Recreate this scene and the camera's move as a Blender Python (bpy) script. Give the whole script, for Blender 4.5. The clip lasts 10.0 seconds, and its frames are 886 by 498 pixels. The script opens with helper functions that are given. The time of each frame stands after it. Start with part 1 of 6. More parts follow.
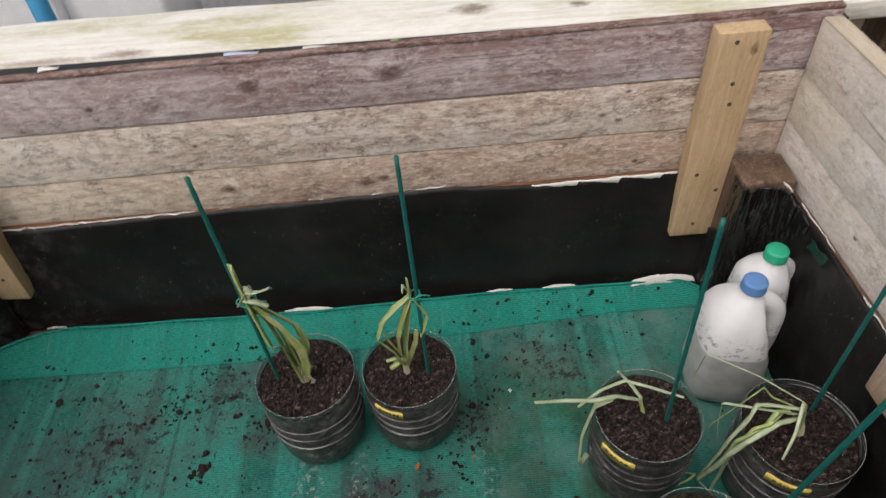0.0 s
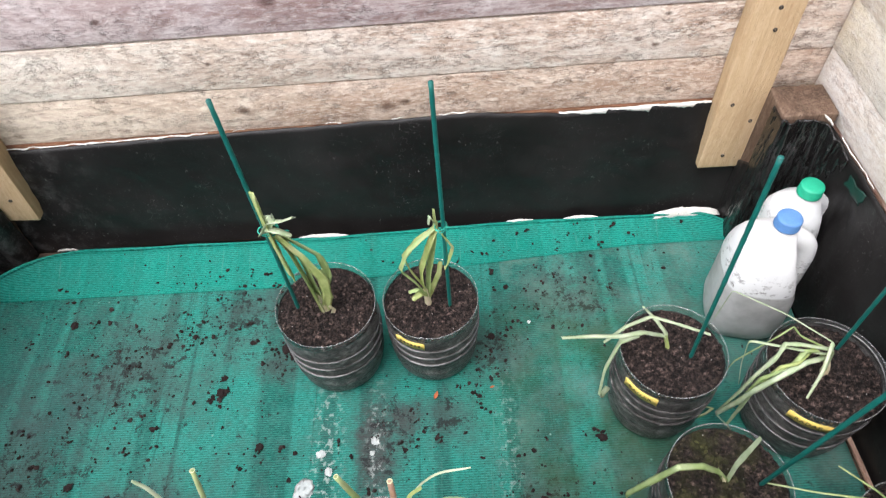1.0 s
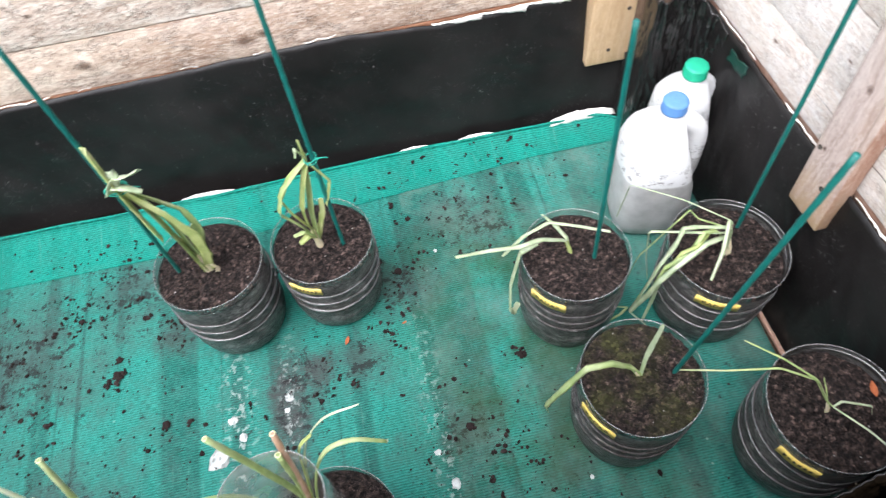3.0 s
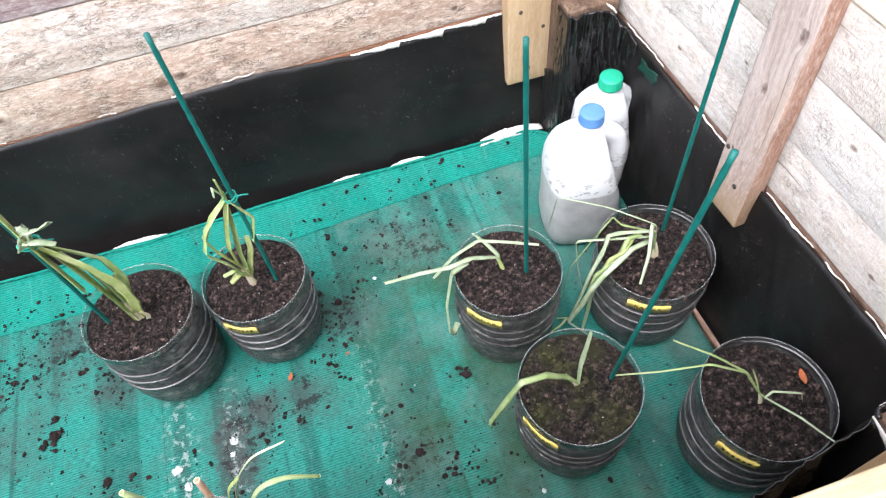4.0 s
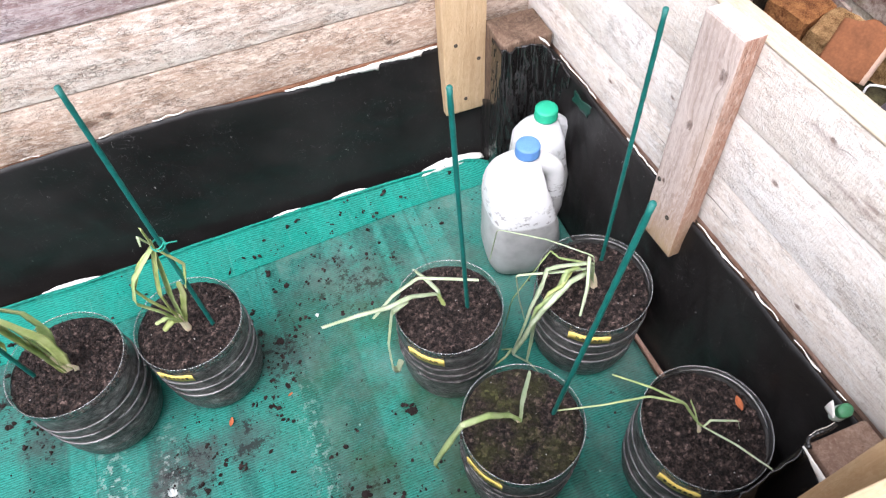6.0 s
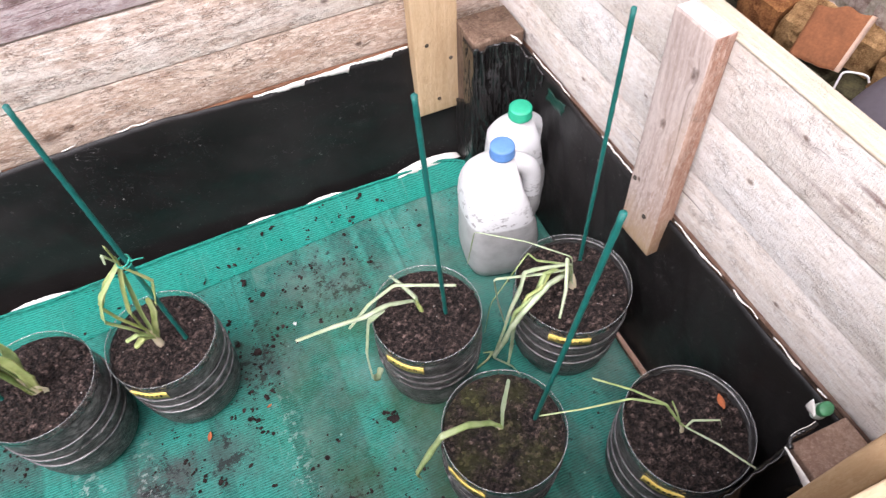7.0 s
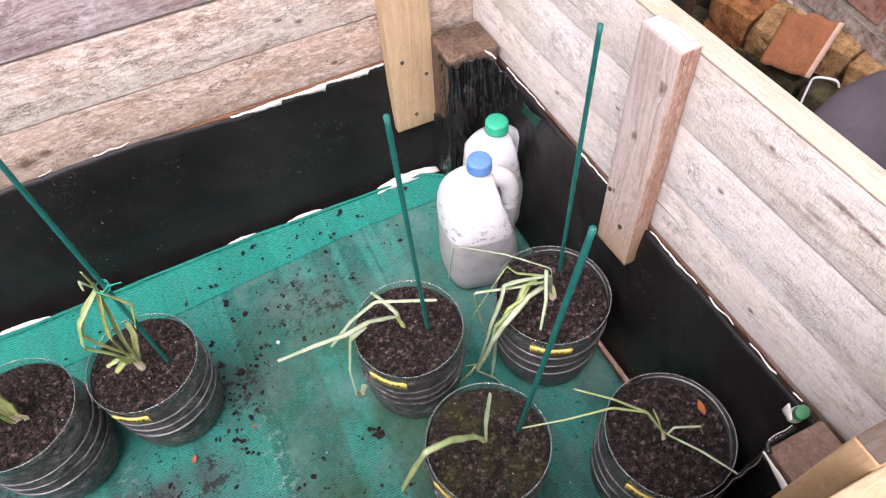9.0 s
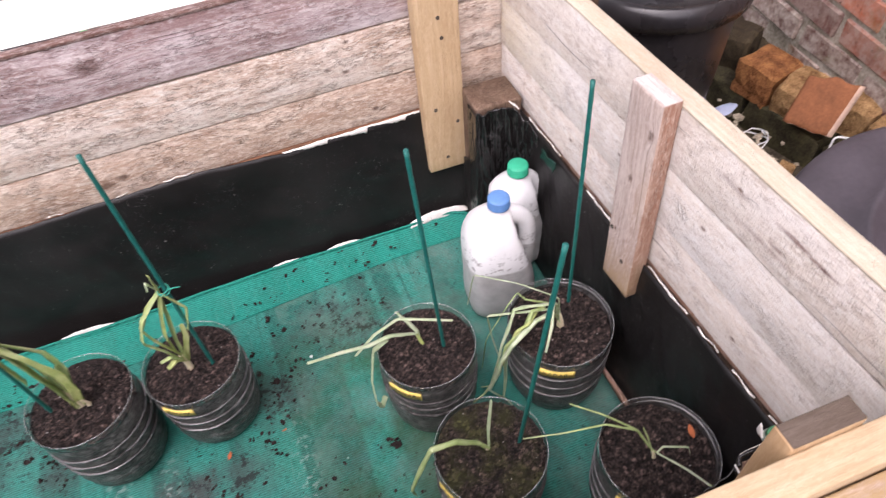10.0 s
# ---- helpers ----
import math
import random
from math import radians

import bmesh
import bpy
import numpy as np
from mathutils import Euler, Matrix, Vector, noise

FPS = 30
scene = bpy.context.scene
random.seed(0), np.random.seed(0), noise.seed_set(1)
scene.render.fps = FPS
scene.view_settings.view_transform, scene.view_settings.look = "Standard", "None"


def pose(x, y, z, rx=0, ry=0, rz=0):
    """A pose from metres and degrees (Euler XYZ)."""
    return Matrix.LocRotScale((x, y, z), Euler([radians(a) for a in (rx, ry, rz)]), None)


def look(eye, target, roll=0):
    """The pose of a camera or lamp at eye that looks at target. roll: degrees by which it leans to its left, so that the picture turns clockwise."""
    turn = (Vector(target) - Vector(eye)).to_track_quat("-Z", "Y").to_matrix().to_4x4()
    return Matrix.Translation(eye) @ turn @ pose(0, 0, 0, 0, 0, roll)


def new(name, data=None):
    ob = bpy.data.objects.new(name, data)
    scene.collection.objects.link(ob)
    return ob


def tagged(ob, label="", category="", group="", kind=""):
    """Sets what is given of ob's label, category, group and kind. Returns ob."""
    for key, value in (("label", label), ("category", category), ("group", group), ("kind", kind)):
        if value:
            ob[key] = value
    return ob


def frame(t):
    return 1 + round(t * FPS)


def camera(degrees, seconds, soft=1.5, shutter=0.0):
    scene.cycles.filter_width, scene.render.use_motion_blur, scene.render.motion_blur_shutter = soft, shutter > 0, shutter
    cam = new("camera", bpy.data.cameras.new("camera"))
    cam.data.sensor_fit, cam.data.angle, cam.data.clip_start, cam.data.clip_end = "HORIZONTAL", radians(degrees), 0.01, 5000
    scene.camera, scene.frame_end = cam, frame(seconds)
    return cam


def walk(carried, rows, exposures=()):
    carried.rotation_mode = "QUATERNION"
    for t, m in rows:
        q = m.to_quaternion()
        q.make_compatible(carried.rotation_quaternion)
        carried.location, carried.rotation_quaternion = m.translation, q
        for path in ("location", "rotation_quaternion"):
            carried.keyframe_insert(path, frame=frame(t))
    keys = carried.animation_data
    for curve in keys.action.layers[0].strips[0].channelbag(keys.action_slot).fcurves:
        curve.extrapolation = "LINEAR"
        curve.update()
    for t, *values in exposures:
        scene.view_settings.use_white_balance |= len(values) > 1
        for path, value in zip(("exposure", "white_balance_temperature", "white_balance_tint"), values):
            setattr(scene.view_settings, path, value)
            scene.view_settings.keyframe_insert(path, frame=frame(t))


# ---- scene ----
cam = camera(66.8, 10.0, soft=1.25, shutter=0.3)
PATH = [
    (0, (-0.043, 0.058, 0.984), (-0.063, 1.44, -0.461), -4.9),
    (0.2, (-0.046, 0.073, 0.976), (-0.093, 1.401, -0.518), -5.1),
    (0.5, (-0.053, 0.082, 0.971), (-0.108, 1.356, -0.569), -5.4),
    (0.8, (-0.069, 0.082, 0.967), (-0.135, 1.325, -0.598), -5.7),
    (1, (-0.079, 0.087, 0.972), (-0.109, 1.293, -0.623), -4.3),
    (1.3, (-0.082, 0.082, 0.959), (-0.142, 1.245, -0.667), -5.4),
    (1.5, (-0.1, 0.074, 0.943), (-0.214, 1.204, -0.703), -5.8),
    (1.8, (-0.096, 0.077, 0.928), (-0.3, 1.191, -0.721), -9.6),
    (2, (-0.104, 0.089, 0.921), (-0.304, 1.157, -0.758), -9.5),
    (2.2, (-0.087, 0.099, 0.923), (-0.263, 1.158, -0.764), -10.0),
    (2.5, (-0.059, 0.088, 0.911), (-0.126, 1.183, -0.761), -9.0),
    (2.7, (-0.038, 0.086, 0.908), (-0.027, 1.176, -0.769), -7.9),
    (3, (-0.011, 0.087, 0.907), (0.108, 1.154, -0.781), -6.5),
    (3.2, (0.017, 0.069, 0.89), (0.163, 1.16, -0.779), -8.0),
    (4.5, (0.036, 0.078, 0.912), (0.31, 1.173, -0.739), -4.8),
    (5, (0.048, 0.082, 0.91), (0.335, 1.174, -0.741), -4.5),
    (5.5, (0.057, 0.092, 0.918), (0.405, 1.176, -0.726), -3.3),
    (5.7, (0.061, 0.092, 0.917), (0.428, 1.189, -0.714), -2.8),
    (6.8, (0.075, 0.107, 0.912), (0.431, 1.163, -0.749), -4.7),
    (7, (0.084, 0.109, 0.912), (0.48, 1.167, -0.739), -3.3),
    (7.5, (0.093, 0.111, 0.914), (0.534, 1.152, -0.735), -2.9),
    (8, (0.091, 0.111, 0.911), (0.524, 1.143, -0.747), -3.1),
    (8.5, (0.093, 0.11, 0.911), (0.528, 1.141, -0.746), -3.1),
    (9, (0.093, 0.107, 0.92), (0.536, 1.171, -0.715), -3.2),
    (9.5, (0.086, 0.076, 0.94), (0.511, 1.198, -0.66), -1.9),
    (9.7, (0.095, 0.051, 0.963), (0.553, 1.23, -0.586), -1.2),
    (10, (0.096, 0.014, 0.978), (0.462, 1.239, -0.561), -5.3),
]
EXPOSURES = [(0.0, -0.22, 6750, 14), (0.5, 0.38, 6600, 15), (1.0, 0.82, 6300, 13), (2.0, 1.15, 6200, 13), (4.5, 1.21, 6020, 14), (5.5, 1.18, 6050, 15), (7.5, 0.97, 6380, 23), (9.0, 0.9, 6380, 25), (10.0, 0.70, 6500, 26)]
walk(cam, [(t, look(eye, target, roll)) for t, eye, target, roll in PATH], EXPOSURES)

# ---- daylight: a bright overcast sky with a broad, weak sun ----
SUN_UP, SUN_TURN = 62.0, 222.0
world = bpy.data.worlds.new("overcast_sky")
scene.world = world
world.use_nodes = True
wn, wl = world.node_tree.nodes, world.node_tree.links
sky = wn.new("ShaderNodeTexSky")
sky.sky_type, sky.sun_disc = "NISHITA", False
sky.sun_elevation, sky.sun_rotation = radians(SUN_UP), radians(SUN_TURN)
sky.air_density, sky.dust_density, sky.ozone_density = 1.0, 4.0, 1.0
grey = wn.new("ShaderNodeHueSaturation")
grey.inputs["Saturation"].default_value = 0.22
wl.new(sky.outputs["Color"], grey.inputs["Color"])
wl.new(grey.outputs["Color"], wn["Background"].inputs["Color"])
wn["Background"].inputs["Strength"].default_value = 0.165
sun_data = bpy.data.lights.new("sun", "SUN")
sun_data.energy, sun_data.angle, sun_data.color = 1.4, radians(90), (1.0, 0.97, 0.95)
sun = new("sun", sun_data)
sun.matrix_world = look((0, 0, 0), (-math.sin(radians(SUN_TURN)) * math.cos(radians(SUN_UP)), -math.cos(radians(SUN_TURN)) * math.cos(radians(SUN_UP)), -math.sin(radians(SUN_UP))))


# ---- materials ----
class Mat:
    """A small builder for node materials."""

    def __init__(self, name):
        self.m = bpy.data.materials.new(name)
        self.m.use_nodes = True
        self.t = self.m.node_tree
        self.b = self.t.nodes["Principled BSDF"]
        self.out = self.t.nodes["Material Output"]

    def put(self, socket, value):
        if isinstance(value, bpy.types.NodeSocket):
            self.t.links.new(value, socket)
        elif isinstance(value, tuple) and len(value) == 3 and socket.type == "RGBA":
            socket.default_value = (*value, 1)
        else:
            socket.default_value = value

    def set(self, **kw):
        names = {"color": "Base Color", "rough": "Roughness", "metal": "Metallic", "coat": "Coat Weight", "spec": "Specular IOR Level",
                 "sss": "Subsurface Weight", "trans": "Transmission Weight", "coat_rough": "Coat Roughness", "alpha": "Alpha", "sheen": "Sheen Weight"}
        for k, v in kw.items():
            self.put(self.b.inputs[names[k]], v)
        return self

    def coords(self, kind="Object"):
        return self.t.nodes.new("ShaderNodeTexCoord").outputs[kind]

    def math(self, op, a, b=0.0, c=0.0):
        n = self.t.nodes.new("ShaderNodeMath")
        n.operation = op
        self.put(n.inputs[0], a), self.put(n.inputs[1], b), self.put(n.inputs[2], c)
        return n.outputs[0]

    def vmath(self, op, a, b=(0.0, 0.0, 0.0)):
        n = self.t.nodes.new("ShaderNodeVectorMath")
        n.operation = op
        self.put(n.inputs[0], a), self.put(n.inputs[1], b)
        return n.outputs["Value"] if op in ("LENGTH", "DISTANCE", "DOT_PRODUCT") else n.outputs["Vector"]

    def scaled(self, v, s):
        return self.vmath("MULTIPLY", v, s)

    def split(self, v):
        n = self.t.nodes.new("ShaderNodeSeparateXYZ")
        self.put(n.inputs[0], v)
        return n.outputs

    def noise(self, v, scale, detail=4.0, rough=0.55, warp=0.0):
        n = self.t.nodes.new("ShaderNodeTexNoise")
        self.put(n.inputs["Vector"], v)
        n.inputs["Scale"].default_value, n.inputs["Detail"].default_value = scale, detail
        n.inputs["Roughness"].default_value, n.inputs["Distortion"].default_value = rough, warp
        return n.outputs["Fac"]

    def cells(self, v, scale, feature="F1"):
        n = self.t.nodes.new("ShaderNodeTexVoronoi")
        n.feature = feature
        self.put(n.inputs["Vector"], v)
        n.inputs["Scale"].default_value = scale
        return n.outputs

    def ramp(self, f, *stops):
        n = self.t.nodes.new("ShaderNodeValToRGB")
        self.put(n.inputs[0], f)
        e = n.color_ramp.elements
        while len(e) < len(stops):
            e.new(0.5)
        for el, (p, c) in zip(e, stops):
            el.position, el.color = p, (*c, 1) if isinstance(c, tuple) else (c, c, c, 1)
        return n.outputs[0]

    def mix(self, f, a, b, mode="MIX"):
        n = self.t.nodes.new("ShaderNodeMix")
        n.data_type, n.blend_type = "RGBA", mode
        self.put(n.inputs[0], f), self.put(n.inputs[6], a), self.put(n.inputs[7], b)
        return n.outputs[2]

    def bump(self, height, strength=0.5, distance=0.002):
        n = self.t.nodes.new("ShaderNodeBump")
        n.inputs["Strength"].default_value, n.inputs["Distance"].default_value = strength, distance
        self.put(n.inputs["Height"], height)
        self.t.links.new(n.outputs[0], self.b.inputs["Normal"])
        return self

    def random(self):
        return self.t.nodes.new("ShaderNodeObjectInfo").outputs["Random"]


def w_mix(a, b, f):
    return tuple(p + (q - p) * f for p, q in zip(a, b))


def wood(name, dark, mid, light, stain, stain_at=0.62, knots=(), crack=0.5, rough=0.8, stain2=None, flaky=1.0, streaks=(), lines=1.0, saw=0.0, drift=None):
    """Sawn timber, grain along the local x. drift: (x from, x to, amount, colour), a colour that fades out along the
    board. saw: strength of the rough saw marks across the grain. knots: (x, z, radius) on the board's face.
    """
    w = Mat(name)
    base = w.coords()
    off = w.math("MULTIPLY", w.random(), 37.0)
    shift = w.t.nodes.new("ShaderNodeCombineXYZ")
    w.put(shift.inputs[0], off), w.put(shift.inputs[1], off), w.put(shift.inputs[2], off)
    v = w.vmath("ADD", base, shift.outputs[0])
    xyz = w.split(base)
    near = None
    for kx, kz, kr in knots:
        dx = w.math("DIVIDE", w.math("SUBTRACT", xyz[0], kx), kr * 1.7)
        dz = w.math("DIVIDE", w.math("SUBTRACT", xyz[2], kz), kr)
        d = w.math("SQRT", w.math("ADD", w.math("MULTIPLY", dx, dx), w.math("MULTIPLY", dz, dz)))
        near = d if near is None else w.math("MINIMUM", near, d)
    wob = w.noise(w.scaled(v, (3.0, 9.0, 9.0)), 1.0, 2.0)
    lift = w.math("MULTIPLY", wob, 0.035)
    if near is not None:
        swirl = w.math("POWER", 2.718, w.math("MULTIPLY", w.math("MULTIPLY", near, near), -0.35))
        lift = w.math("ADD", lift, w.math("MULTIPLY", swirl, 0.007))
    comb = w.t.nodes.new("ShaderNodeCombineXYZ")
    w.put(comb.inputs[2], lift)
    g = w.vmath("ADD", v, comb.outputs[0])
    grain = w.noise(w.scaled(g, (5.0, 150.0, 150.0)), 1.0, 5.0, 0.62)
    tone = w.noise(w.scaled(v, (4.5, 16.0, 16.0)), 1.0, 5.0, 0.6)
    dash = w.noise(w.scaled(g, (110.0, 330.0, 330.0)), 1.0, 5.0, 0.68, 0.6)
    fleck = w.noise(w.scaled(g, (30.0, 110.0, 110.0)), 1.0, 5.0, 0.7, 0.5)
    fine = w.noise(w.scaled(g, (160.0, 900.0, 900.0)), 1.0, 2.0, 0.6)
    col = w.ramp(grain, (0.34, w_mix(dark, mid, 0.5 + 0.35 * max(0.0, 1 - flaky))), (0.5, mid), (0.64, w_mix(mid, light, 0.5)))
    if saw:
        col = w.mix(0.62 * saw, col, w_mix(mid, light, 0.35))
    col = w.mix(w.ramp(tone, (stain_at - 0.12, 0.0), (stain_at + 0.1, 0.8)), col, stain)
    if stain2:
        other = w.noise(w.scaled(v, (3.2, 9.0, 9.0)), 1.7, 5.0, 0.62)
        col = w.mix(w.ramp(other, (0.50, 0.0), (0.66, 0.75)), col, stain2)
    col = w.mix(w.ramp(fleck, (0.53, 0.0), (0.64, 0.65 * flaky)), col, light)
    col = w.mix(w.ramp(fleck, (0.33, 0.32 * flaky), (0.43, 0.0)), col, dark)
    col = w.mix(w.ramp(dash, (0.54, 0.0), (0.63, 0.6 * flaky)), col, light)
    col = w.mix(w.ramp(dash, (0.36, 0.42 * flaky), (0.43, 0.0)), col, w_mix(dark, mid, 0.25))
    wander = w.t.nodes.new("ShaderNodeTexNoise")
    w.put(wander.inputs["Vector"], w.scaled(g, (70.0, 150.0, 150.0)))
    wander.inputs["Scale"].default_value, wander.inputs["Detail"].default_value = 1.0, 4.0
    chip_v = w.vmath("ADD", w.scaled(g, (130.0, 420.0, 420.0)), w.scaled(wander.outputs["Color"], (3.0, 3.0, 3.0)))
    chips = w.cells(chip_v, 1.0)
    tint = w.split(chips["Color"])[0]
    patchy = w.ramp(w.noise(w.scaled(v, (14.0, 30.0, 30.0)), 1.0, 4.0, 0.6), (0.40, 0.15), (0.60, 1.0))
    col = w.mix(w.math("MULTIPLY", patchy, w.ramp(tint, (0.55, 0.0), (0.75, 0.5 * flaky))), col, light)
    col = w.mix(w.math("MULTIPLY", patchy, w.ramp(tint, (0.14, 0.4 * flaky), (0.24, 0.0))), col, w_mix(dark, mid, 0.35))
    edge = w.cells(chip_v, 1.0, "DISTANCE_TO_EDGE")["Distance"]
    broken = w.ramp(w.noise(w.scaled(g, (40.0, 70.0, 70.0)), 1.0, 4.0, 0.7), (0.47, 0.0), (0.60, 1.0))
    gapline = w.math("MULTIPLY", w.math("MULTIPLY", patchy, broken), w.ramp(edge, (0.015, 1.0), (0.10, 0.0)))
    col = w.mix(w.math("MULTIPLY", gapline, 0.5 * lines * flaky * flaky), col, w_mix(dark, mid, 0.05))
    for sx, sz, sl, sh, much in streaks:
        ex = w.math("DIVIDE", w.math("SUBTRACT", xyz[0], sx), sl)
        ez = w.math("DIVIDE", w.math("SUBTRACT", xyz[2], sz), sh)
        far = w.math("ADD", w.math("SQRT", w.math("ADD", w.math("MULTIPLY", ex, ex), w.math("MULTIPLY", ez, ez))), w.math("MULTIPLY_ADD", dash, 1.4, -0.7))
        col = w.mix(w.ramp(far, (0.2, much), (1.0, 0.0)), col, (0.17, 0.07, 0.06))
    col = w.mix(w.math("MULTIPLY", fine, 0.16), col, dark)
    if drift:
        x0, x1, much, hue = drift
        along = w.math("MULTIPLY_ADD", w.noise(w.scaled(v, (5.0, 22.0, 22.0)), 1.0, 5.0, 0.65), 0.5, w.math("DIVIDE", w.math("SUBTRACT", xyz[0], x0), x1 - x0))
        col = w.mix(w.math("MULTIPLY", w.ramp(along, (0.25, 1.0), (1.25, 0.0)), w.math("MULTIPLY", w.ramp(fleck, (0.36, 0.35), (0.58, 1.0)), much)), col, hue)
    if saw:
        teeth = w.noise(w.scaled(g, (520.0, 150.0, 150.0)), 1.0, 4.0, 0.7, 0.4)
        ticks = w.math("MULTIPLY", w.ramp(teeth, (0.34, 1.0), (0.46, 0.0)), w.ramp(w.noise(w.scaled(v, (11.0, 26.0, 26.0)), 1.0, 4.0, 0.65), (0.42, 0.1), (0.58, 1.0)))
        col = w.mix(w.math("MULTIPLY", ticks, 0.42 * saw), col, w_mix(dark, mid, 0.25))
    split = w.noise(w.scaled(g, (3.0, 300.0, 300.0)), 1.0, 2.0, 0.4)
    col = w.mix(w.ramp(split, (0.255, crack), (0.29, 0.0)), col, tuple(0.35 * c for c in dark))
    height = w.math("ADD", w.math("MULTIPLY", grain, 0.5), w.math("ADD", w.math("MULTIPLY", dash, 0.5 * flaky), w.math("MULTIPLY_ADD", fleck, 0.5 * flaky, w.math("MULTIPLY", gapline, -0.9 * lines * flaky * flaky))))
    if saw:
        height = w.math("MULTIPLY_ADD", teeth, 0.8 * saw, height)
    if near is not None:
        near = w.math("ADD", near, w.math("MULTIPLY_ADD", w.noise(w.scaled(v, (60.0, 120.0, 120.0)), 1.0, 6.0, 0.78), 2.2, -1.1))
        kcol = w.mix(w.ramp(near, (0.45, 0.0), (0.8, 1.0)), tuple(c * k for c, k in zip(dark, (0.42, 0.33, 0.29))), tuple(c * k for c, k in zip(dark, (1.0, 0.76, 0.66))))
        col = w.mix(w.ramp(near, (0.25, 0.8), (1.05, 0.0)), col, kcol)
        height = w.math("SUBTRACT", height, w.ramp(near, (0.5, 0.5), (1.1, 0.0)))
    w.set(color=col, rough=w.math("MULTIPLY_ADD", grain, 0.2, rough - 0.1), spec=0.3)
    w.bump(height, 0.9, 0.003)
    return w.m


def plain(name, color, rough=0.5, vary=0.25, scale=30.0, bump=0.2, depth=0.001, spec=0.5, coat=0.0, metal=0.0, second=None):
    """A plain surface with two scales of wear."""
    w = Mat(name)
    v = w.coords()
    big, small = w.noise(v, scale, 4.0), w.noise(v, scale * 9, 3.0)
    f = w.math("ADD", w.math("MULTIPLY", big, 0.6), w.math("MULTIPLY", small, 0.4))
    lo = tuple(c * (1 - vary) for c in color)
    hi = second or tuple(min(1.0, c * (1 + vary)) for c in color)
    w.set(color=w.ramp(f, (0.36, lo), (0.64, hi)), rough=w.math("MULTIPLY_ADD", big, 0.25, rough - 0.12), spec=spec, coat=coat, metal=metal)
    w.bump(f, bump, depth)
    return w.m


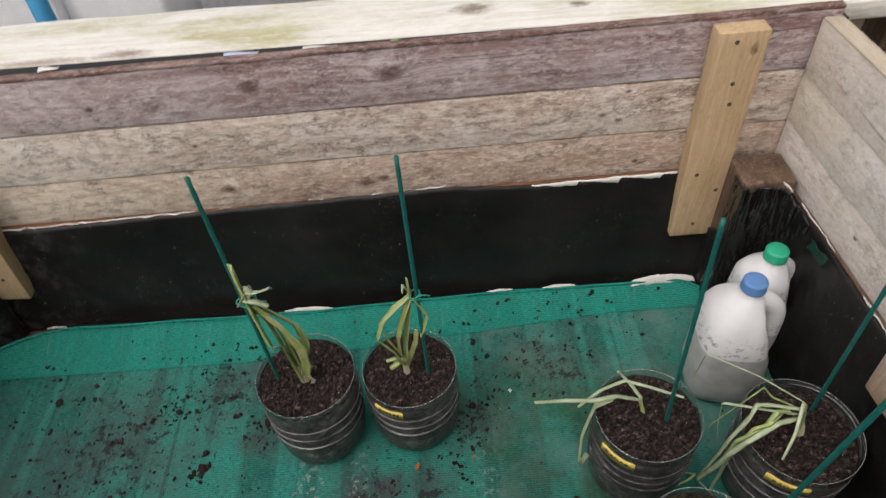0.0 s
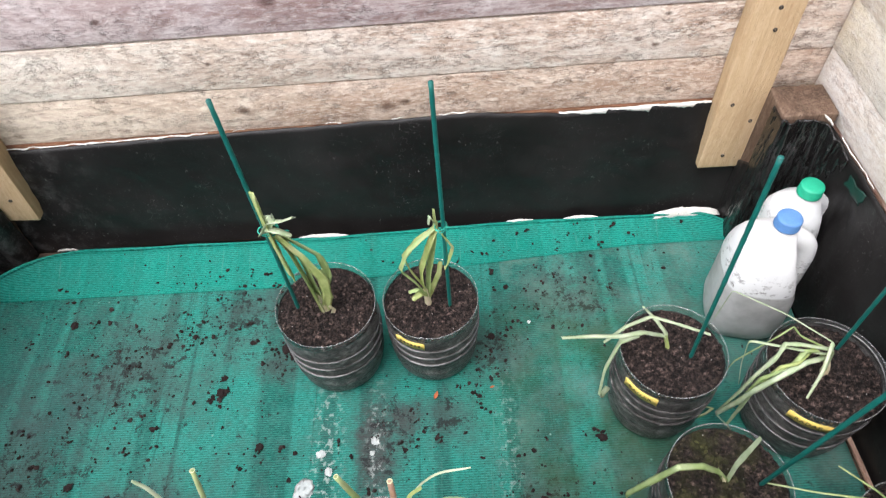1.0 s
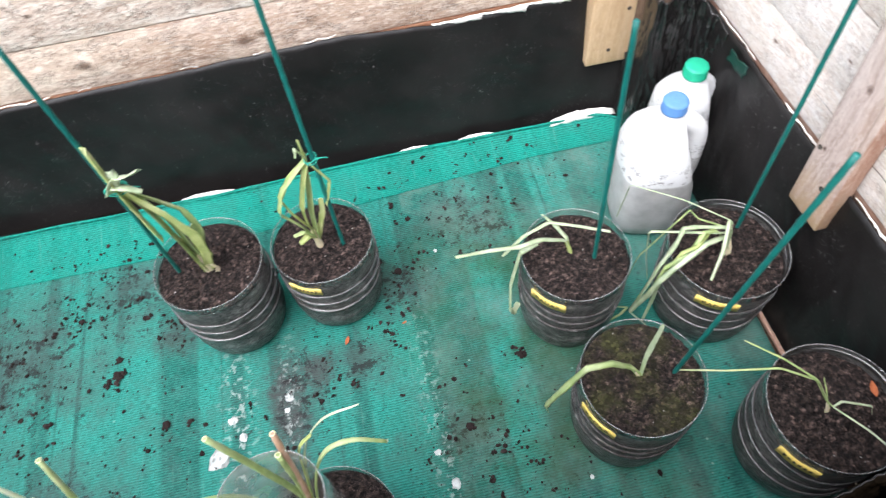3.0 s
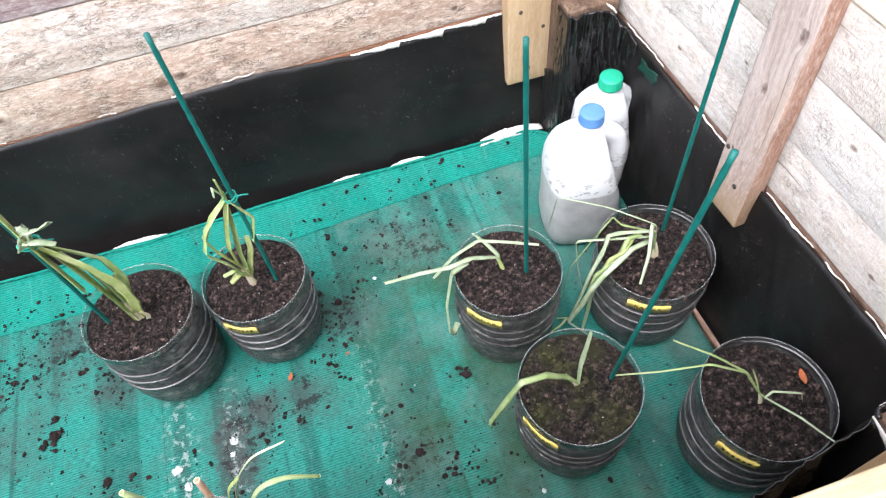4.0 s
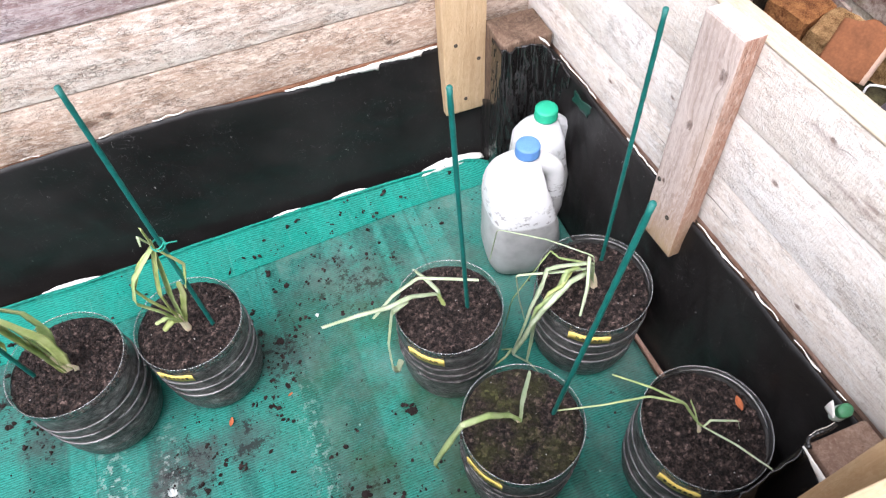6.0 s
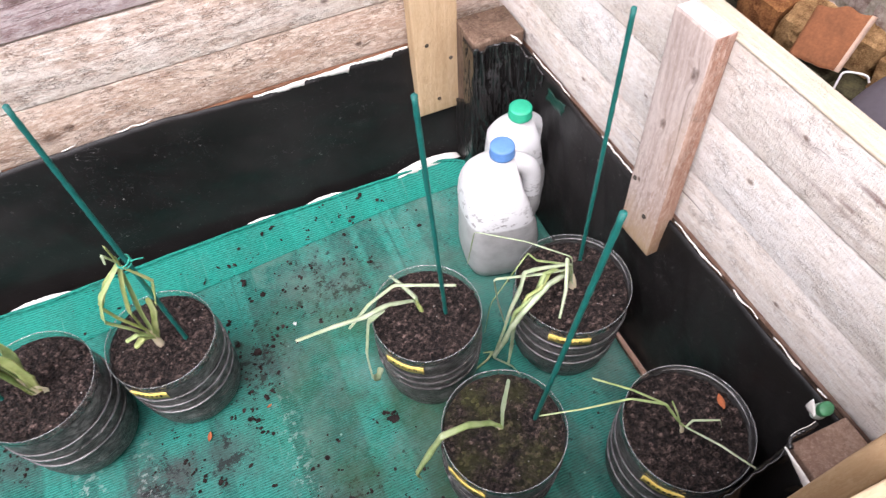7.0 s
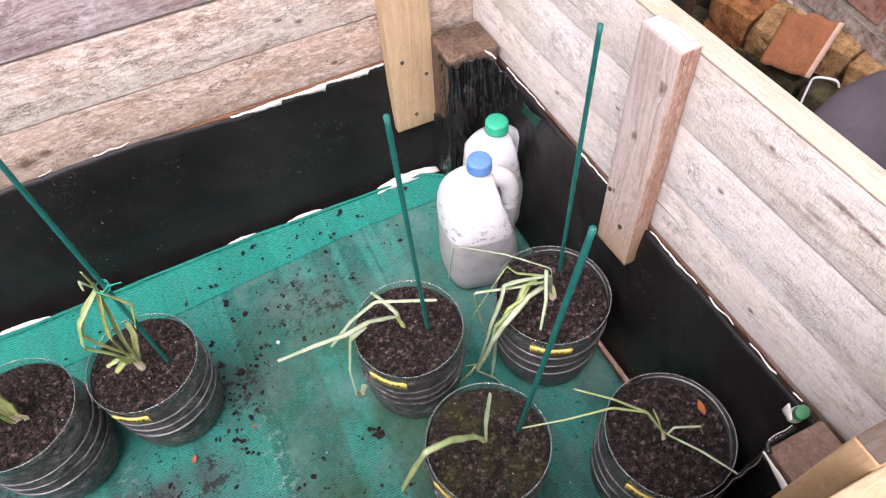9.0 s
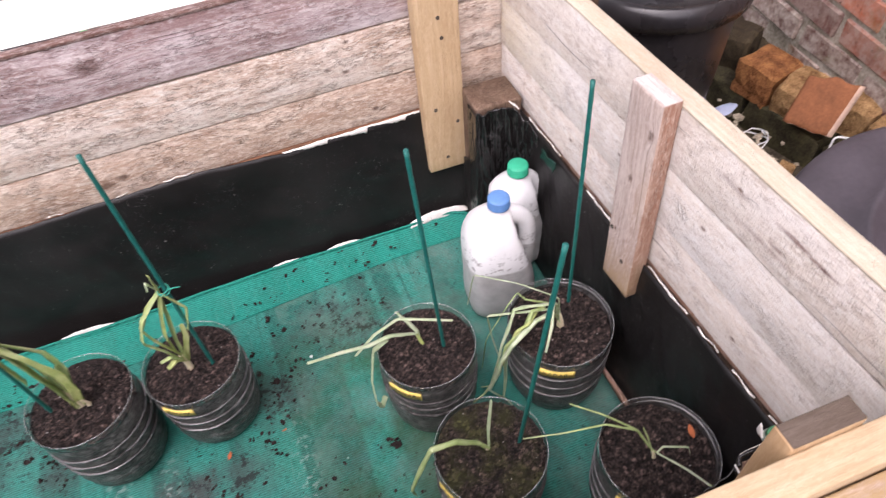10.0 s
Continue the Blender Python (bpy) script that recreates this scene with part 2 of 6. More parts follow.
def fabric(name, base, strip, dirty):
    """Woven green ground cloth: cross ribs, lengthwise bands, soil stains and lime spots."""
    w = Mat(name)
    v = w.coords()
    x, y, z = w.split(v)
    flat = w.scaled(v, (1.0, 1.0, 0.0))
    bands = w.noise(w.scaled(v, (15.0, 0.35, 0.0)), 1.0, 1.5, 0.6)
    seams = w.noise(w.scaled(v, (85.0, 0.8, 0.0)), 1.0, 3.0, 0.6)
    fade = w.noise(flat, 5.0, 5.0, 0.65)
    col = w.mix(w.ramp(bands, (0.46, 0.0), (0.50, 1.0)), base, strip)
    col = w.mix(w.ramp(seams, (0.32, 0.75 if dirty else 0.25), (0.41, 0.0)), col, tuple(c * 0.5 for c in base))
    col = w.mix(w.ramp(fade, (0.45, 0.0), (0.72, 0.35)), col, tuple(c * 1.35 + 0.02 for c in base))
    cloud = w.noise(flat, 30.0, 7.0, 0.75)
    col = w.mix(w.ramp(cloud, (0.42, 0.0), (0.62, 0.5)), col, tuple(0.6 * c + 0.03 for c in strip))
    col = w.mix(w.ramp(w.noise(flat, 60.0, 5.0, 0.75), (0.30, 0.55), (0.44, 0.0)), col, tuple(c * 0.45 + 0.006 for c in base))
    thread = w.noise(w.scaled(v, (120.0, 1150.0, 0.0)), 1.0, 3.0, 0.6)
    rib = w.math("SINE", w.math("MULTIPLY_ADD", w.noise(flat, 12.0, 2.0), 3.0, w.math("MULTIPLY", y, 1750.0)))
    weave = w.math("MULTIPLY_ADD", rib, 0.085, thread)
    col = w.mix(w.ramp(weave, (0.36, 0.62), (0.53, 0.0)), col, tuple(c * 0.32 for c in base))
    col = w.mix(w.ramp(weave, (0.50, 0.0), (0.70, 0.34)), col, tuple(1.4 * c + 0.05 for c in strip))
    worn = w.noise(w.scaled(v, (260.0, 9.0, 0.0)), 1.0, 4.0, 0.65)
    col = w.mix(w.ramp(worn, (0.60, 0.0), (0.72, 0.3)), col, (0.16, 0.30, 0.25))
    height = w.math("MULTIPLY", weave, 0.5)
    if dirty:
        scuff = w.math("MULTIPLY", w.ramp(w.noise(flat, 8.0, 8.0, 0.72), (0.44, 0.0), (0.66, 0.65)), w.ramp(x, (-0.45, 0.15), (-0.15, 1.0)))
        col = w.mix(scuff, col, (0.150, 0.222, 0.192))
        silt = w.noise(flat, 26.0, 7.0, 0.75)
        where = None
        for cx, cy, cr in ((-0.185, 0.485, 0.085), (-0.20, 0.43, 0.05), (-0.62, 0.60, 0.17), (-0.74, 0.44, 0.15), (-0.03, 0.62, 0.08), (-0.44, 0.70, 0.12), (-0.10, 0.50, 0.06), (0.03, 0.37, 0.07), (-0.52, 0.36, 0.12), (0.12, 0.70, 0.10), (-0.37, 0.62, 0.06)):
            d = w.vmath("DISTANCE", flat, (cx, cy, 0.0))
            one = w.ramp(w.math("DIVIDE", d, cr), (0.15, 1.0), (1.0, 0.0))
            where = one if where is None else w.math("MAXIMUM", where, one)
        near = w.math("MULTIPLY_ADD", where, 0.25, silt)
        mask = w.ramp(near, (0.60, 0.0), (0.80, 1.0))
        film = w.ramp(w.math("MULTIPLY_ADD", where, 0.16, w.noise(flat, 11.0, 8.0, 0.72)), (0.48, 0.0), (0.70, 0.6))
        col = w.mix(film, col, (0.062, 0.080, 0.074))
        col = w.mix(w.math("MULTIPLY", mask, w.ramp(w.noise(flat, 160.0, 5.0, 0.75), (0.38, 0.08), (0.60, 0.6))), col, (0.040, 0.044, 0.046))
        for cx, cy, half_x, half_y in ((-0.213, 0.455, 0.034, 0.10), (-0.165, 0.50, 0.03, 0.035), (-0.215, 0.345, 0.03, 0.06)):
            ex = w.math("DIVIDE", w.math("SUBTRACT", x, cx), half_x)
            ey = w.math("DIVIDE", w.math("SUBTRACT", y, cy), half_y)
            far = w.math("ADD", w.math("SQRT", w.math("ADD", w.math("MULTIPLY", ex, ex), w.math("MULTIPLY", ey, ey))), w.math("MULTIPLY_ADD", w.noise(flat, 70.0, 6.0, 0.75), 2.2, -1.1))
            col = w.mix(w.ramp(far, (0.35, 0.72), (1.05, 0.0)), col, (0.064, 0.052, 0.054))
        grit = w.noise(flat, 46.0, 7.0, 0.78)
        col = w.mix(w.ramp(w.math("MULTIPLY_ADD", where, 0.10, grit), (0.60, 0.0), (0.655, 0.85)), col, (0.020, 0.019, 0.020))
        speck = w.noise(flat, 210.0, 4.0, 0.7)
        col = w.mix(w.math("MULTIPLY", w.ramp(speck, (0.60, 0.0), (0.66, 0.9)), w.ramp(w.math("MULTIPLY_ADD", where, 0.2, silt), (0.50, 0.0), (0.68, 1.0))), col, (0.018, 0.012, 0.011))
        algae = w.math("MULTIPLY", w.ramp(y, (0.64, 1.0), (0.75, 0.0)), w.math("MULTIPLY", w.ramp(w.math("ABSOLUTE", w.math("SUBTRACT", x, 0.13)), (0.03, 1.0), (0.24, 0.0)), w.ramp(w.noise(flat, 7.0, 6.0, 0.65), (0.36, 0.0), (0.60, 1.0))))
        col = w.mix(w.math("MULTIPLY", algae, 0.62), col, (0.028, 0.060, 0.014))
        for cx, reach, much in ((-0.285, 0.035, 1.0), (-0.21, 0.022, 0.8), (-0.012, 0.025, 0.5)):
            line = w.ramp(w.math("ABSOLUTE", w.math("SUBTRACT", x, cx)), (0.0, 1.0), (reach, 0.0))
            lime = w.math("MULTIPLY", line, w.ramp(w.noise(flat, 95.0, 6.0, 0.7), (0.53, 0.0), (0.6, 1.0)))
            lime = w.math("MULTIPLY", lime, w.ramp(y, (0.3, 1.0), (0.52, 0.6), (0.60, 0.0)))
            col = w.mix(w.math("MULTIPLY", lime, 0.8 * much), col, (0.55, 0.6, 0.56))
        dots = w.cells(flat, 42.0)["Distance"]
        col = w.mix(w.math("MULTIPLY", w.ramp(dots, (0.05, 0.7), (0.09, 0.0)), w.ramp(w.noise(flat, 6.0, 2.0), (0.5, 0.0), (0.6, 1.0))), col, (0.25, 0.4, 0.33))
        pur = w.ramp(w.noise(w.scaled(v, (1.0, 1.0, 0.0)), 3.1, 4.0), (0.55, 0.0), (0.7, 0.45))
        col = w.mix(w.math("MULTIPLY", pur, 0.7), col, (0.05, 0.06, 0.07))
    w.set(color=col, rough=0.72, spec=0.14)
    w.bump(height, 0.6, 0.0008)
    return w.m


def liner_mat(name="black_liner", polish=0.26):
    w = Mat(name)
    v = w.coords()
    dust = w.noise(v, 6.0, 5.0, 0.6)
    col = w.ramp(dust, (0.35, (0.0080, 0.0072, 0.0070)), (0.75, (0.020, 0.0185, 0.018)))
    x, y, z = w.split(v)
    corner = w.ramp(w.math("MULTIPLY", x, -1.0), (0.66, 0.0), (0.82, 1.0))
    some = w.ramp(w.noise(v, 9.0, 5.0, 0.65), (0.42, 0.0), (0.62, 1.0))
    some = w.math("MAXIMUM", some, corner)
    fleck = w.noise(w.scaled(v, (1.0, 1.0, 0.7)), 190.0, 3.0, 0.6, 0.8)
    col = w.mix(w.math("MULTIPLY", w.ramp(fleck, (0.675, 0.0), (0.72, 0.7)), some), col, (0.27, 0.26, 0.25))
    scratch = w.noise(w.scaled(v, (150.0, 150.0, 38.0)), 1.0, 5.0, 0.8, 2.0)
    col = w.mix(w.math("MULTIPLY", w.ramp(scratch, (0.61, 0.0), (0.67, 0.7)), some), col, (0.12, 0.115, 0.115))
    hair = w.math("ABSOLUTE", w.math("SUBTRACT", w.noise(w.scaled(v, (1.0, 1.0, 1.5)), 26.0, 2.0, 0.5, 1.5), 0.5))
    col = w.mix(w.math("MULTIPLY", w.ramp(hair, (0.0, 0.6), (0.006, 0.0)), w.math("MULTIPLY", some, w.ramp(w.noise(v, 17.0, 3.0), (0.5, 0.0), (0.62, 1.0)))), col, (0.15, 0.145, 0.14))
    haze = w.ramp(w.noise(w.scaled(v, (1.0, 1.0, 1.6)), 3.5, 4.0, 0.6), (0.50, 0.0), (0.74, 0.55))
    col = w.mix(haze, col, (0.022, 0.0195, 0.0185))
    col = w.mix(w.math("MULTIPLY", corner, w.ramp(w.noise(v, 24.0, 6.0, 0.75), (0.5, 0.0), (0.68, 0.8))), col, (0.10, 0.096, 0.094))
    w.set(color=col, rough=w.math("MULTIPLY_ADD", dust, 0.3, polish), spec=0.30 if polish > 0.2 else 0.6)
    w.bump(w.noise(v, 35.0, 4.0, 0.6, 0.8), 0.30, 0.003)
    return w.m


def soil_mat(name, moss):
    w = Mat(name)
    v = w.coords()
    n = w.noise(v, 130.0, 8.0, 0.86)
    col = w.ramp(n, (0.40, (0.006, 0.0045, 0.004)), (0.5, (0.038, 0.0265, 0.023)), (0.60, (0.205, 0.142, 0.123)))
    chips = w.cells(v, 380.0)
    tint = w.split(chips["Color"])[0]
    col = w.mix(w.ramp(tint, (0.70, 0.0), (0.85, 0.45)), col, (0.085, 0.055, 0.044))
    col = w.mix(w.ramp(tint, (0.12, 0.7), (0.28, 0.0)), col, (0.004, 0.003, 0.003))
    if moss:
        col = w.mix(w.math("MULTIPLY", w.ramp(w.noise(v, 22.0, 5.0), (0.48, 0.0), (0.66, 1.0)), moss), col, (0.062, 0.064, 0.020))
    each = w.t.nodes.new("ShaderNodeNewGeometry").outputs["Random Per Island"]
    col = w.mix(0.8, col, w.ramp(each, (0.0, 0.22), (0.5, 0.75), (0.85, 1.5), (1.0, 2.1)), "MULTIPLY")
    w.set(color=col, rough=0.85, spec=0.3)
    w.bump(w.math("ADD", n, w.math("MULTIPLY", chips["Distance"], -0.5)), 1.0, 0.006)
    return w.m


def crumb_mat():
    """Soil crumbs, each a little different."""
    w = Mat("soil_crumb")
    v = w.coords()
    each = w.t.nodes.new("ShaderNodeNewGeometry").outputs["Random Per Island"]
    n = w.noise(v, 420.0, 4.0, 0.7)
    col = w.mix(n, w.ramp(each, (0.0, (0.007, 0.005, 0.0045)), (0.6, (0.021, 0.0145, 0.0135)), (1.0, (0.056, 0.040, 0.037))), (0.028, 0.0195, 0.018))
    w.set(color=col, rough=0.95, spec=0.2)
    w.bump(n, 0.8, 0.002)
    return w.m


def pot_mat():
    """Thin clear plastic with damp soil pressed against the inside."""
    w = Mat("dark_pot_plastic")
    v = w.coords()
    n = w.noise(w.scaled(v, (1.0, 1.0, 1.3)), 95.0, 7.0, 0.75, 0.6)
    col = w.ramp(n, (0.38, (0.020, 0.019, 0.018)), (0.52, (0.100, 0.094, 0.090)), (0.66, (0.31, 0.30, 0.29)))
    big = w.noise(w.scaled(v, (1.0, 1.0, 1.6)), 24.0, 4.0, 0.6)
    col = w.mix(w.ramp(big, (0.40, 0.5), (0.58, 0.0)), col, (0.020, 0.018, 0.017))
    w.set(color=col, rough=w.math("MULTIPLY_ADD", big, 0.3, 0.18), spec=0.4)
    w.bump(w.noise(w.scaled(v, (1.0, 1.0, 2.0)), 45.0, 5.0, 0.65, 1.0), 0.8, 0.006)
    return w.m


def clear_mat(name, body, tint, polish=0.06, shine=0.75):
    """Thin clear plastic: mostly see-through, a little milky, glossy at grazing angles."""
    w = Mat(name)
    w.set(color=tint, rough=0.16, spec=0.6)
    seen = w.t.nodes.new("ShaderNodeBsdfTransparent")
    seen.inputs[0].default_value = (0.93, 0.95, 0.94, 1)
    gloss = w.t.nodes.new("ShaderNodeBsdfGlossy")
    gloss.inputs["Roughness"].default_value = polish
    face = w.t.nodes.new("ShaderNodeLayerWeight")
    face.inputs["Blend"].default_value = 0.5
    rim = w.math("MULTIPLY_ADD", w.math("POWER", face.outputs["Facing"], 3.5), shine, 0.035)
    m1, m2 = w.t.nodes.new("ShaderNodeMixShader"), w.t.nodes.new("ShaderNodeMixShader")
    smear = w.math("MULTIPLY", w.ramp(w.noise(w.coords(), 28.0, 4.0), (0.3, 0.6), (0.7, 1.4)), body)
    w.put(m1.inputs[0], smear)
    w.t.links.new(seen.outputs[0], m1.inputs[1]), w.t.links.new(w.b.outputs[0], m1.inputs[2])
    w.t.links.new(rim, m2.inputs[0]), w.t.links.new(m1.outputs[0], m2.inputs[1]), w.t.links.new(gloss.outputs[0], m2.inputs[2])
    w.t.links.new(m2.outputs[0], w.out.inputs["Surface"])
    return w.m


def jug_mat():
    """Milky bottle plastic with murky water below the fill line and soil splashes about it."""
    w = Mat("milky_plastic")
    v = w.coords()
    x, y, z = w.split(v)
    wave = w.math("MULTIPLY_ADD", w.noise(v, 16.0, 3.0), 0.012, z)
    fill = w.ramp(w.math("DIVIDE", wave, 0.26), (0.515, 1.0), (0.53, 0.0))
    murk = w.ramp(w.noise(v, 30.0, 5.0), (0.35, (0.38, 0.38, 0.37)), (0.65, (0.53, 0.53, 0.52)))
    col = w.mix(fill, w.ramp(w.noise(v, 14.0, 4.0), (0.35, (0.68, 0.69, 0.69)), (0.65, (0.80, 0.81, 0.81))), murk)
    band = w.math("MULTIPLY", w.ramp(w.math("DIVIDE", z, 0.26), (0.46, 0.0), (0.52, 1.0), (0.60, 0.8), (0.68, 0.0)), w.ramp(w.noise(w.scaled(v, (1.0, 1.0, 1.4)), 75.0, 5.0, 0.65), (0.53, 0.0), (0.63, 1.0)))
    col = w.mix(w.math("MULTIPLY", band, 0.75), col, (0.13, 0.12, 0.11))
    w.set(color=col, rough=0.42, spec=0.4, sss=0.25)
    w.b.inputs["Subsurface Radius"].default_value = (0.02, 0.02, 0.02)
    w.bump(w.noise(v, 45.0, 4.0), 0.15, 0.002)
    return w.m


def leaf_mat(name, a, b, tip):
    w = Mat(name)
    v = w.coords("Generated")
    o = w.coords()
    n = w.noise(o, 60.0, 4.0)
    col = w.ramp(n, (0.36, a), (0.64, b))
    col = w.mix(w.ramp(w.noise(o, 14.0, 3.0), (0.5, 0.0), (0.68, 0.8)), col, tip)
    fibre = w.noise(o, 420.0, 2.0)
    w.set(color=w.mix(w.math("MULTIPLY", fibre, 0.25), col, tip), rough=0.48, spec=0.4, sss=0.12)
    w.b.inputs["Subsurface Radius"].default_value = (0.004, 0.006, 0.002)
    w.bump(fibre, 0.2, 0.0006)
    return w.m


def brick_mat(name, a, b, lime):
    w = Mat(name)
    v = w.coords()
    off = w.math("MULTIPLY", w.random(), 9.0)
    shift = w.t.nodes.new("ShaderNodeCombineXYZ")
    w.put(shift.inputs[0], off), w.put(shift.inputs[1], off)
    v = w.vmath("ADD", v, shift.outputs[0])
    n = w.noise(v, 24.0, 6.0, 0.65)
    col = w.mix(w.ramp(w.random(), (0.15, 0.0), (0.85, 1.0)), w.ramp(n, (0.35, tuple(0.6 * c for c in a)), (0.65, a)), w.ramp(n, (0.35, tuple(0.5 * c for c in b)), (0.65, b)))
    col = w.mix(w.ramp(w.random(), (0.52, 0.0), (0.60, 0.8)), col, (0.09, 0.045, 0.04))
    col = w.mix(w.ramp(w.noise(v, 34.0, 7.0, 0.75), (0.36, 0.0), (0.60, lime)), col, (0.50, 0.43, 0.37))
    col = w.mix(w.ramp(w.noise(w.scaled(v, (1.0, 1.0, 1.0)), 7.0, 5.0, 0.7), (0.56, 0.0), (0.7, 0.5)), col, (0.14, 0.15, 0.06))
    col = w.mix(w.ramp(w.noise(v, 60.0, 4.0, 0.7), (0.62, 0.0), (0.72, 0.8)), col, (0.03, 0.02, 0.015))
    w.set(color=col, rough=0.9, spec=0.2)
    w.bump(n, 0.8, 0.006)
    return w.m


# Back boards: drift makes these three paler towards their left end.
PURPLE_BOARD = wood("weathered_purple_board", (0.17, 0.095, 0.085), (0.47, 0.345, 0.335), (0.78, 0.71, 0.70), (0.28, 0.17, 0.15), 0.57, ((-0.10, 0.004, 0.011), (0.10, 0.005, 0.014), (0.07, 0.045, 0.007), (-0.34, -0.012, 0.005)), crack=0.6, stain2=(0.66, 0.58, 0.60), flaky=0.9, streaks=((-0.55, 0.034, 0.20, 0.014, 0.6), (-0.15, 0.036, 0.22, 0.012, 0.6), (0.25, 0.034, 0.22, 0.016, 0.6), (0.62, 0.03, 0.16, 0.016, 0.6), (0.0, 0.0, 0.03, 0.012, 0.4)), drift=(-0.55, 0.05, 0.65, (0.79, 0.71, 0.69)))
TAN_BOARD = wood("weathered_tan_board", (0.21, 0.12, 0.08), (0.67, 0.50, 0.39), (0.95, 0.885, 0.80), (0.50, 0.33, 0.23), 0.6, ((0.414, -0.006, 0.0045), (0.441, -0.018, 0.0045), (0.45, 0.033, 0.004), (-0.21, 0.002, 0.004)), stain2=(0.88, 0.81, 0.73), saw=0.4, flaky=1.2, drift=(-0.55, 0.25, 0.75, (0.93, 0.86, 0.74)))
TAN_LOW = wood("tan_board_knotty", (0.21, 0.12, 0.08), (0.62, 0.445, 0.335), (0.91, 0.80, 0.69), (0.44, 0.285, 0.195), 0.58, ((0.04, -0.014, 0.011), (0.068, -0.006, 0.007), (-0.184, -0.002, 0.008), (0.478, -0.015, 0.004)), stain2=(0.75, 0.60, 0.47), saw=0.35, flaky=1.2, drift=(-0.55, 0.15, 0.75, (0.91, 0.80, 0.64)))
PALE_BOARD = wood("pale_weathered_board", (0.42, 0.33, 0.26), (0.835, 0.78, 0.71), (0.92, 0.90, 0.865), (0.79, 0.71, 0.62), 0.60, ((0.11, 0.012, 0.0032), (-0.055, -0.01, 0.003)), crack=0.75, stain2=(0.90, 0.875, 0.85), flaky=1.05, lines=0.5, saw=0.9, drift=(-0.40, -0.12, 0.6, (0.68, 0.58, 0.36)))
PALE_TOP = wood("pale_top_board", (0.40, 0.30, 0.23), (0.79, 0.715, 0.625), (0.91, 0.87, 0.815), (0.76, 0.655, 0.54), 0.58, ((0.138, 0.012, 0.003),), crack=0.7, stain2=(0.87, 0.83, 0.78), flaky=1.05, lines=0.5, saw=1.0, streaks=((0.215, 0.014, 0.03, 0.004, 0.8), (0.25, 0.012, 0.022, 0.003, 0.9), (0.20, -0.012, 0.014, 0.004, 0.6), (0.13, 0.010, 0.04, 0.006, 0.35), (0.19, -0.02, 0.07, 0.006, 0.3)), drift=(-0.40, -0.20, 0.35, (0.70, 0.58, 0.42)))
YELLOW_BATTEN = wood("yellow_pine_batten", (0.33, 0.20, 0.10), (0.57, 0.405, 0.235), (0.71, 0.55, 0.36), (0.44, 0.29, 0.155), 0.66, ((0.165, -0.018, 0.006),), crack=0.3, rough=0.7, stain2=(0.62, 0.45, 0.27), flaky=0.4)
# Cream wood, painted darker too so the sky-lit top doesn't blow out.
CREAM_EDGE = wood("cream_sawn_edge", (0.36, 0.29, 0.20), (0.52, 0.445, 0.335), (0.66, 0.59, 0.48), (0.46, 0.37, 0.26), 0.6, crack=0.3, flaky=0.5, saw=0.4)
STAINED_EDGE = wood("brown_stained_top_edge", (0.07, 0.033, 0.024), (0.27, 0.165, 0.14), (0.50, 0.40, 0.37), (0.13, 0.06, 0.042), 0.52, crack=0.5)
PINK_BATTEN = wood("pink_grey_batten", (0.19, 0.12, 0.095), (0.50, 0.405, 0.355), (0.73, 0.645, 0.59), (0.41, 0.28, 0.215), 0.6, ((0.113, -0.017, 0.0052), (0.036, 0.004, 0.0045), (-0.062, 0.016, 0.003)), crack=0.6, stain2=(0.56, 0.44, 0.35), flaky=0.6, lines=0.2, drift=(-0.17, -0.05, 0.9, (0.36, 0.245, 0.115)))
PALE_LOW = wood("pale_knotty_board", (0.40, 0.30, 0.23), (0.835, 0.77, 0.695), (0.92, 0.895, 0.855), (0.77, 0.67, 0.57), 0.57, ((0.022, 0.012, 0.008), (-0.17, 0.004, 0.003), (0.20, -0.008, 0.003)), crack=0.75, stain2=(0.90, 0.87, 0.84), flaky=1.05, lines=0.5, saw=0.7)
RED_EDGE = wood("reddish_board_edge", (0.22, 0.09, 0.045), (0.40, 0.18, 0.10), (0.55, 0.32, 0.2), (0.30, 0.12, 0.06), 0.6, crack=0.3)
# Reddish side wood, with the side's shade against the lit front painted in.
BATTEN_SIDE = wood("reddish_shaded_side", (0.20, 0.095, 0.06), (0.47, 0.31, 0.235), (0.68, 0.55, 0.46), (0.34, 0.17, 0.11), 0.55, crack=0.4, flaky=0.7, drift=(-0.17, -0.05, 0.9, (0.36, 0.245, 0.115)))
PINK_EDGE = wood("pinkish_board_edge", (0.30, 0.16, 0.10), (0.50, 0.31, 0.225), (0.64, 0.47, 0.38), (0.40, 0.21, 0.13), 0.6, crack=0.3)
# Darker copy of the yellow pine; paints shade onto the left batten's sides.
YELLOW_SIDE = wood("darker_pine_side", (0.26, 0.15, 0.07), (0.43, 0.285, 0.155), (0.55, 0.40, 0.24), (0.34, 0.21, 0.11), 0.6, crack=0.3, flaky=0.3)
BROWN_BLOCK = wood("damp_brown_post", (0.06, 0.035, 0.022), (0.16, 0.10, 0.068), (0.27, 0.19, 0.135), (0.10, 0.06, 0.04), 0.55, ((0.0, 0.0, 0.012),), crack=0.6)
BROWN_POST = wood("worn_brown_post", (0.10, 0.06, 0.042), (0.27, 0.175, 0.125), (0.44, 0.33, 0.26), (0.17, 0.10, 0.07), 0.55, crack=0.4, flaky=0.5)
GREY_BLOCK = wood("grey_brown_end", (0.06, 0.042, 0.03), (0.115, 0.086, 0.064), (0.18, 0.14, 0.112), (0.085, 0.06, 0.043), 0.55, crack=0.3, flaky=0.35)
